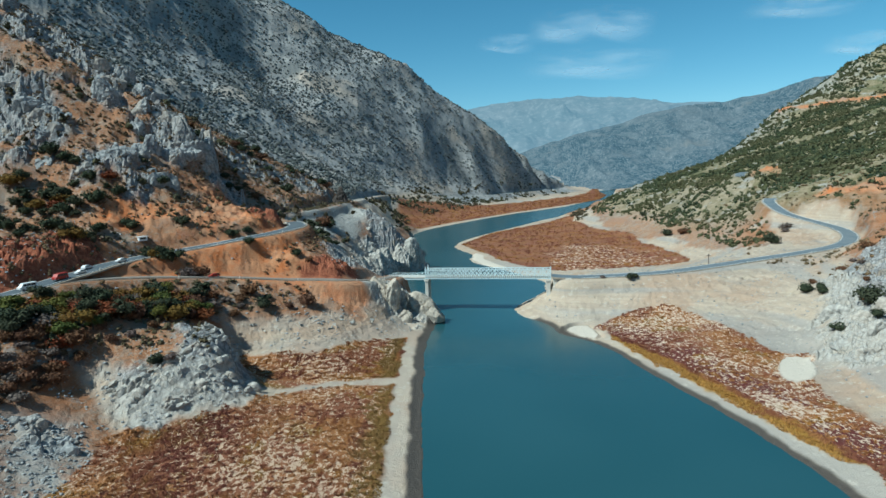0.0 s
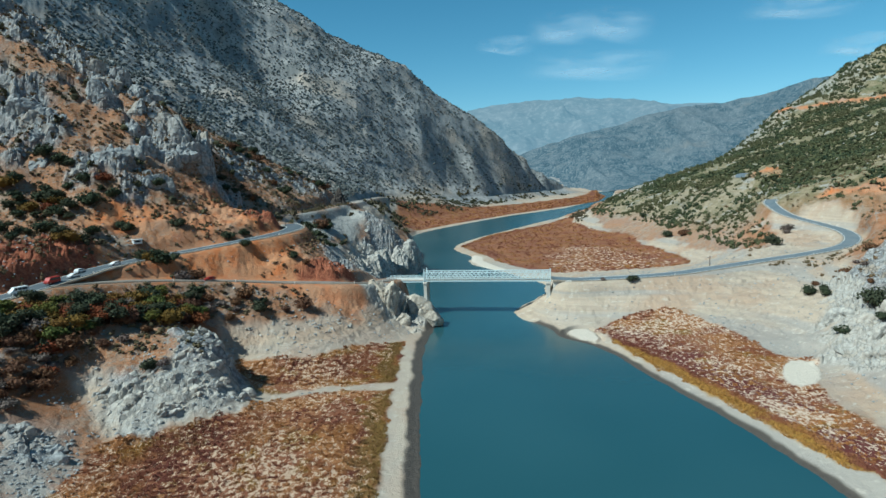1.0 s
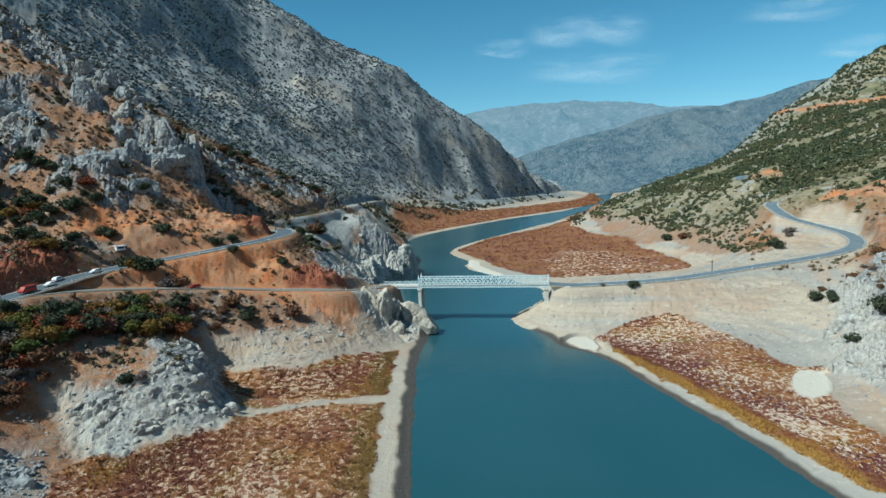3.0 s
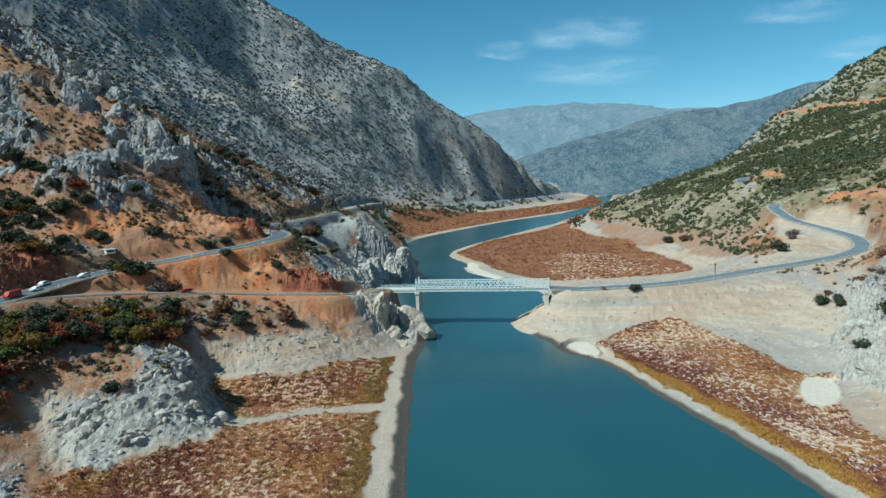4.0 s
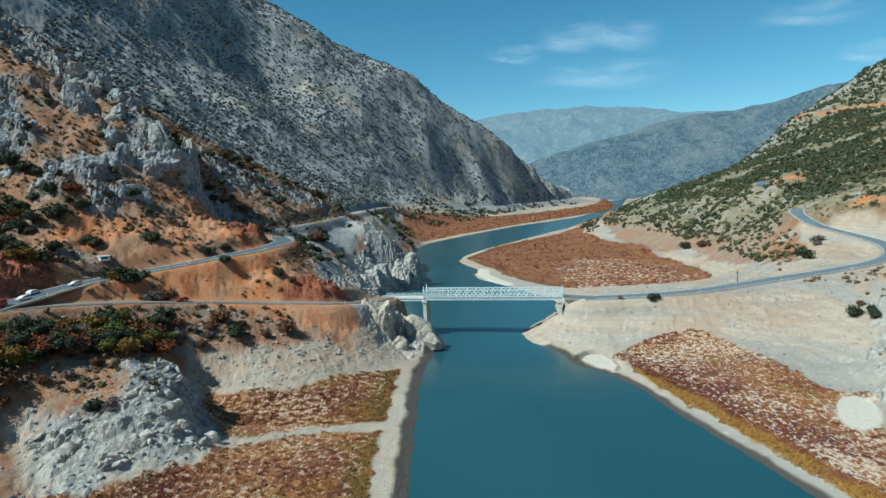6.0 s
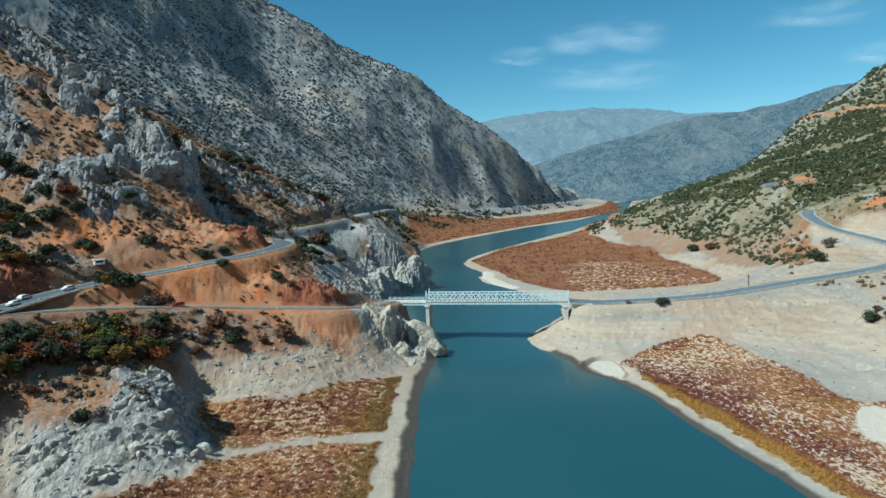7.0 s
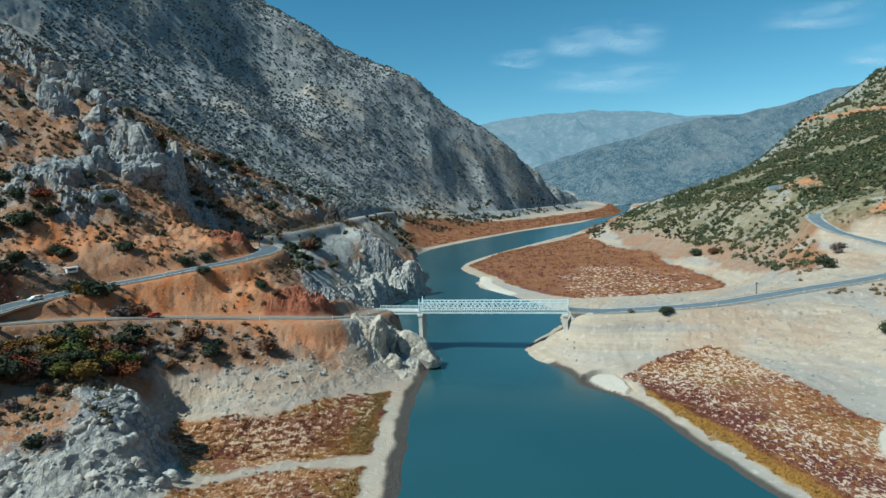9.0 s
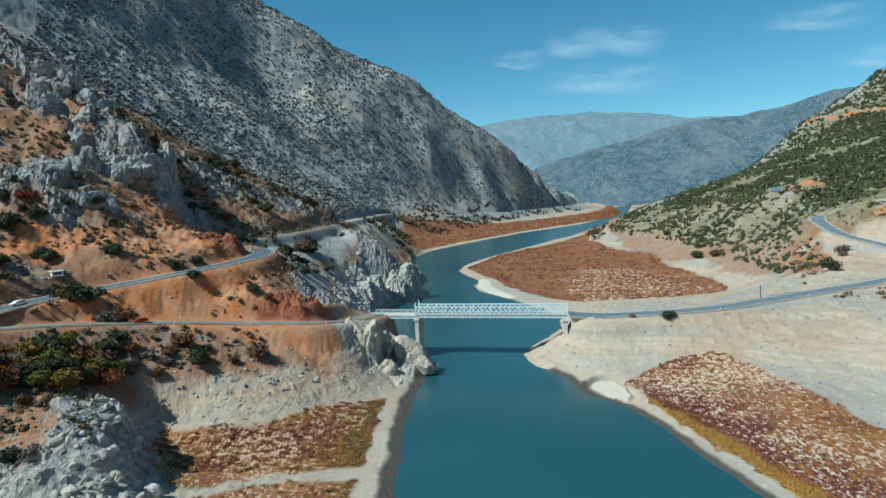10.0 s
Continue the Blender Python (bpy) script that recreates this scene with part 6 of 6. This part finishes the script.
def wheel(parent, x, y, r):
    bm = bmesh.new()
    bmesh.ops.create_cone(bm, cap_ends=True, segments=18, radius1=r, radius2=r, depth=0.24)
    bmesh.ops.bevel(bm, geom=[e for e in bm.edges if e.is_boundary or len(e.link_faces) == 2 and abs(e.calc_face_angle(0)) > 1], offset=0.04, segments=1, affect="EDGES")
    w = part("wheel", bm, M_TYRE, parent, at=pose(x, y, r, 90))
    bm = bmesh.new()
    bmesh.ops.create_cone(bm, cap_ends=True, segments=14, radius1=r * 0.6, radius2=r * 0.55, depth=0.27)
    part("rim", bm, M_GREYMETAL, w)


def vehicle(name, line, where, side, back, kind, colour, label):
    """A vehicle on a road, at a share of the road's line."""
    i = int(where)
    p, q = Vector(line[i]), Vector(line[i + 1])
    at = p.lerp(q, where - i)
    d = (q - p).normalized()
    yaw = math.degrees(math.atan2(d.y, d.x)) + (180 if back else 0)
    right = Vector((d.y, -d.x, 0))
    at = at + right * side
    root = new(name)
    root.matrix_basis = pose(at.x, at.y, at.z + 0.16, 0, 0, yaw) @ Matrix.Scale(0.78, 4)
    tagged(root, label, "vehicle")
    bm = bmesh.new()
    if kind == "car":
        L, half = 4.3, 0.88
        shell(bm, [(-2.1, 0.3), (2.1, 0.3), (2.15, 0.75), (1.2, 0.9), (0.55, 1.42), (-1.2, 1.46), (-2.0, 0.95), (-2.15, 0.8)], half)
        part("body", bm, colour, root)
        glass = [(-1.75, 0.98, -1.22, 1.36), (-0.2, 0.98, 0.5, 1.34), (-1.15, 0.98, -0.3, 1.38)]
    elif kind == "van":
        L, half = 5.4, 1.0
        shell(bm, [(-2.7, 0.35), (2.65, 0.35), (2.7, 0.95), (2.1, 1.2), (1.45, 2.2), (-2.6, 2.3), (-2.72, 1.2)], half)
        part("body", bm, colour, root)
        glass = [(0.7, 1.3, 1.5, 1.95), (-0.6, 1.35, 0.5, 1.95), (-2.2, 1.35, -0.8, 1.95)]
    else:
        L, half = 8.2, 1.22
        shell(bm, [(2.1, 0.6), (4.1, 0.6), (4.15, 1.6), (3.85, 2.7), (2.1, 2.8)], half)
        part("cab", bm, M_WHITE, root)
        bm = bmesh.new()
        box(bm, (-4.1, -half, 1.15), (1.9, half, 3.3), 0.06)
        part("load_box", bm, colour, root, "red ribbed load box")
        bm = bmesh.new()
        box(bm, (-4.1, -0.5, 0.65), (2.4, 0.5, 1.1), 0.03)
        part("chassis", bm, M_TYRE, root)
        glass = [(2.6, 1.75, 3.5, 2.45)]
    for s in (-1, 1):
        for x0, z0, x1, z1 in glass:
            bm = bmesh.new()
            box(bm, (x0, s * half * 0.975 - 0.02, z0), (x1, s * half * 0.975 + 0.02, z1))
            part("side_window", bm, M_GLASS, root)
        bm = bmesh.new()
        box(bm, (L / 2 - 0.06, s * half * 0.7 - 0.16, 0.62), (L / 2 + 0.05, s * half * 0.7 + 0.16, 0.8), 0.02)
        part("headlight", bm, M_GREYMETAL, root)
        for x in (-L * 0.3, L * 0.31):
            wheel(root, x, s * (half - 0.12), 0.34 if kind != "truck" else 0.5)
    return root


def road_at(line, x, y):
    """Where along a line it passes nearest to x, y."""
    best = (1e9, 0)
    for i, (p, q) in enumerate(zip(line[:-1], line[1:])):
        e = Vector((q[0] - p[0], q[1] - p[1]))
        t = max(0.0, min(1.0, (Vector((x - p[0], y - p[1])) @ e) / e.length_squared))
        dd = math.hypot(p[0] + t * e.x - x, p[1] + t * e.y - y)
        if dd < best[0]:
            best = (dd, i + min(t, 0.999))
    return best[1]


for nm, x, y, side, back, kind, colour, lab in (
        ("van", -106.5, 152.5, 1.5, True, "van", M_WHITE, "white van driving along the hillside road"),
        ("car", -103.6, 161, 1.6, True, "van", M_REDPAINT, "red van driving along the hillside road"),
        ("car", -101.6, 167.5, 1.5, True, "car", M_WHITE, "white car following the red van"),
        ("car", -100, 173, -1.5, False, "car", M_WHITE, "white car driving up the hillside road"),
        ("car", -97.5, 182, 1.5, True, "car", M_WHITE, "white car driving on the hillside road"),
        ("car", -92, 192, -1.5, False, "car", M_WHITE, "white car driving up towards the bend")):
    vehicle(nm, UPPER_ROAD, road_at(UPPER_ROAD, x, y), side, back, kind, colour, lab)
vehicle("car", LOWER_ROAD, road_at(LOWER_ROAD, -72.5, 190), 0.9, True, "car", M_REDPAINT, "red car driving on the narrow lower road")


# ---- posts, poles and rails ----
def power_pole(x, y, h, label):
    z = float(height(x, y)[0])
    root = new("power_pole")
    root.matrix_basis = pose(x, y, z - 0.1, 0, 0, 20)
    tagged(root, label, "pole")
    bm = bmesh.new()
    bmesh.ops.create_cone(bm, cap_ends=True, segments=8, radius1=0.2, radius2=0.13, depth=h, matrix=Matrix.Translation((0, 0, h / 2)))
    part("mast", bm, M_RUST, root)
    bm = bmesh.new()
    box(bm, (-1.0, -0.08, h - 0.7), (1.0, 0.08, h - 0.55))
    part("crossarm", bm, M_RUST, root)
    for k in (-0.9, 0, 0.9):
        bm = bmesh.new()
        bmesh.ops.create_cone(bm, cap_ends=True, segments=8, radius1=0.08, radius2=0.05, depth=0.28, matrix=Matrix.Translation((k, 0, h - 0.42)))
        part("insulator", bm, M_WHITE, root)
    return root


power_pole(107.5, 240.5, 4.6, "slender dark pole beside the eastern road")
power_pole(-61.5, 247, 5.1, "slender dark pole by the hairpin bend")


def lattice_mast(x, y, h, label):
    """A four-legged power mast with bracing and three arms."""
    z = float(height(x, y)[0])
    root = new("power_mast")
    root.matrix_basis = pose(x, y, z - 0.3, 0, 0, 30)
    tagged(root, label, "pylon")
    foot, top = 1.3, 0.25
    for sx, sy in ((-1, -1), (1, -1), (1, 1), (-1, 1)):
        bm = bmesh.new()
        bars(bm, [((sx * foot, sy * foot, 0), (sx * top, sy * top, h))], 0.14)
        part("leg", bm, M_GREYMETAL, root)
    n = 7
    for k in range(n):
        a, b = k / n, (k + 1) / n
        ra, rb = foot + (top - foot) * a, foot + (top - foot) * b
        bm = bmesh.new()
        for (x0, y0), (x1, y1) in (((-1, -1), (1, -1)), ((1, -1), (1, 1)), ((1, 1), (-1, 1)), ((-1, 1), (-1, -1))):
            bars(bm, [((x0 * ra, y0 * ra, a * h), (x1 * rb, y1 * rb, b * h)), ((x1 * ra, y1 * ra, a * h), (x0 * rb, y0 * rb, b * h))], 0.07)
        part("bracing", bm, M_GREYMETAL, root)
    for k, w in ((0.78, 1.9), (0.88, 1.6), (0.97, 1.2)):
        bm = bmesh.new()
        bars(bm, [((-w, 0, k * h), (w, 0, k * h))], 0.12)
        part("arm", bm, M_GREYMETAL, root)
    return root


lattice_mast(-85.5, 268, 10, "grey lattice power mast in the shadowed gully")


def kerb_post():
    bm = bmesh.new()
    box(bm, (-0.1, -0.1, -0.4), (0.1, 0.1, 0.8), 0.02)
    me = bpy.data.meshes.new("marker_post")
    bm.to_mesh(me)
    bm.free()
    me.materials.append(M_CONCRETE)
    return me


_post = kerb_post()
for line, gap, half, first, last in ((UPPER_ROAD, 22.0, 3.9, 12, 80), (LOWER_ROAD, 17.0, 2.8, 10, 56), (EAST_ROAD, 32.0, 3.8, 8, 70)):
    run, pts = 0.0, line[first:last]
    for p, q in zip(pts[:-1], pts[1:]):
        run += math.dist(p, q)
        if run > gap:
            run = 0.0
            d = (Vector(q) - Vector(p)).normalized()
            side = Vector((d.y, -d.x, 0)) * half
            c = Vector(p) + side
            ob = new("marker_post", _post)
            ob.matrix_basis = pose(c.x, c.y, c.z)
            tagged(ob, "small pale concrete marker post at the road edge", "post", "marker posts along the roads")


def edge_lines():
    for line, half, nm in ((UPPER_ROAD[:-4], 3.0, "road_upper"), (EAST_ROAD[6:], 2.9, "road_east")):
        owner = bpy.data.objects[nm]
        for s in (-half, half):
            off = []
            for i, p in enumerate(line):
                a, b = line[max(0, i - 1)], line[min(len(line) - 1, i + 1)]
                d = Vector((b[0] - a[0], b[1] - a[1], 0)).normalized()
                off.append((p[0] + d.y * s, p[1] - d.x * s, p[2]))
            ribbon("edge_line", finer(off, 3), 0.1, 0.122, M_STRIPE, 0.01, owner)


edge_lines()


# A small white shed beside the upper road; a dark panel paints its shaded opening.
def roadside_stall(x, y):
    z = float(height(x, y)[0])
    root = new("roadside_stall")
    root.matrix_basis = pose(x, y, z - 0.15, 0, 0, 48) @ Matrix.Scale(0.7, 4)
    tagged(root, "small white roadside stall with a flat pale roof", "shed")
    bm = bmesh.new()
    box(bm, (-1.9, -1.1, 0), (1.9, 1.1, 1.9), 0.05)
    part("body", bm, M_WHITE, root)
    bm = bmesh.new()
    box(bm, (-2.3, -1.5, 1.9), (2.3, 1.5, 2.1), 0.04)
    part("roof", bm, M_WHITE, root)
    bm = bmesh.new()
    box(bm, (-1.4, -1.13, 0.8), (1.3, -1.09, 1.6))
    part("opening", bm, M_GLASS, root, "dark panel painted as the shade of an opening")
    return root


roadside_stall(-97.5, 198.5)


# ---- thin high cloud ----
def cloud_material():
    m = Nodes("cirrus", 1.0)
    body = m.span(m.noise(0.006, 5, 0.62, m.stretch(0.3, 1, 1.6), 0.4), 0.33, 0.62)
    gen = m.add("ShaderNodeTexCoord").outputs["UV"]
    sep = m.add("ShaderNodeSeparateXYZ")
    m.put(sep.inputs[0], gen)
    fade = m.math("MULTIPLY", m.span(m.math("ABSOLUTE", m.math("SUBTRACT", sep.outputs[0], 0.5)), 0.1, 0.5, 1, 0), m.span(m.math("ABSOLUTE", m.math("SUBTRACT", sep.outputs[1], 0.5)), 0.05, 0.5, 1, 0))
    m.put(m.bsdf.inputs["Alpha"], m.math("MULTIPLY", m.math("MULTIPLY", body, fade), 0.33))
    m.bsdf.inputs["Transmission Weight"].default_value = 0.0
    # A faint glow stands in for sunlight scattered in the thin cloud.
    m.bsdf.inputs["Emission Color"].default_value = (0.75, 0.88, 1.0, 1)
    m.bsdf.inputs["Emission Strength"].default_value = 0.45
    return m.done((0.9, 0.92, 0.95))


M_CLOUD = cloud_material()


def cloud(x, y, z, w, h, tilt):
    """A shred of cirrus, as a gently arched sheet."""
    bm = bmesh.new()
    uv = bm.loops.layers.uv.new("UVMap")
    nx, nz = 16, 6
    grid = [[bm.verts.new((w * (i / nx - 0.5), 90 * math.sin(3 * i / nx) - h * 0.9 * (k / nz), h * (k / nz - 0.5) + 20 * math.sin(5 * i / nx + k))) for k in range(nz + 1)] for i in range(nx + 1)]
    for i in range(nx):
        for k in range(nz):
            f = bm.faces.new((grid[i][k], grid[i + 1][k], grid[i + 1][k + 1], grid[i][k + 1]))
            for loop, (a, b) in zip(f.loops, ((i, k), (i + 1, k), (i + 1, k + 1), (i, k + 1))):
                loop[uv].uv = (a / nx, b / nz)
    me = bpy.data.meshes.new("cloud")
    bm.to_mesh(me)
    bm.free()
    me.materials.append(M_CLOUD)
    ob = new("backdrop_cloud", me)
    ob.matrix_basis = pose(x, y, z, 0, tilt, 0)
    ob.visible_shadow = False
    return tagged(ob, "thin white shred of cirrus in the clear sky", "cloud", kind="structure")


for x, y, z, w, h, tilt in ((1060, 4000, 722, 1080, 190, -1), (1190, 4000, 968, 560, 200, 3), (860, 4000, 955, 520, 190, -6), (500, 4000, 872, 420, 110, -4),
                            (2330, 3900, 1030, 900, 150, -4), (2650, 3800, 770, 620, 140, -3)):
    cloud(x, y, z, w, h, tilt)
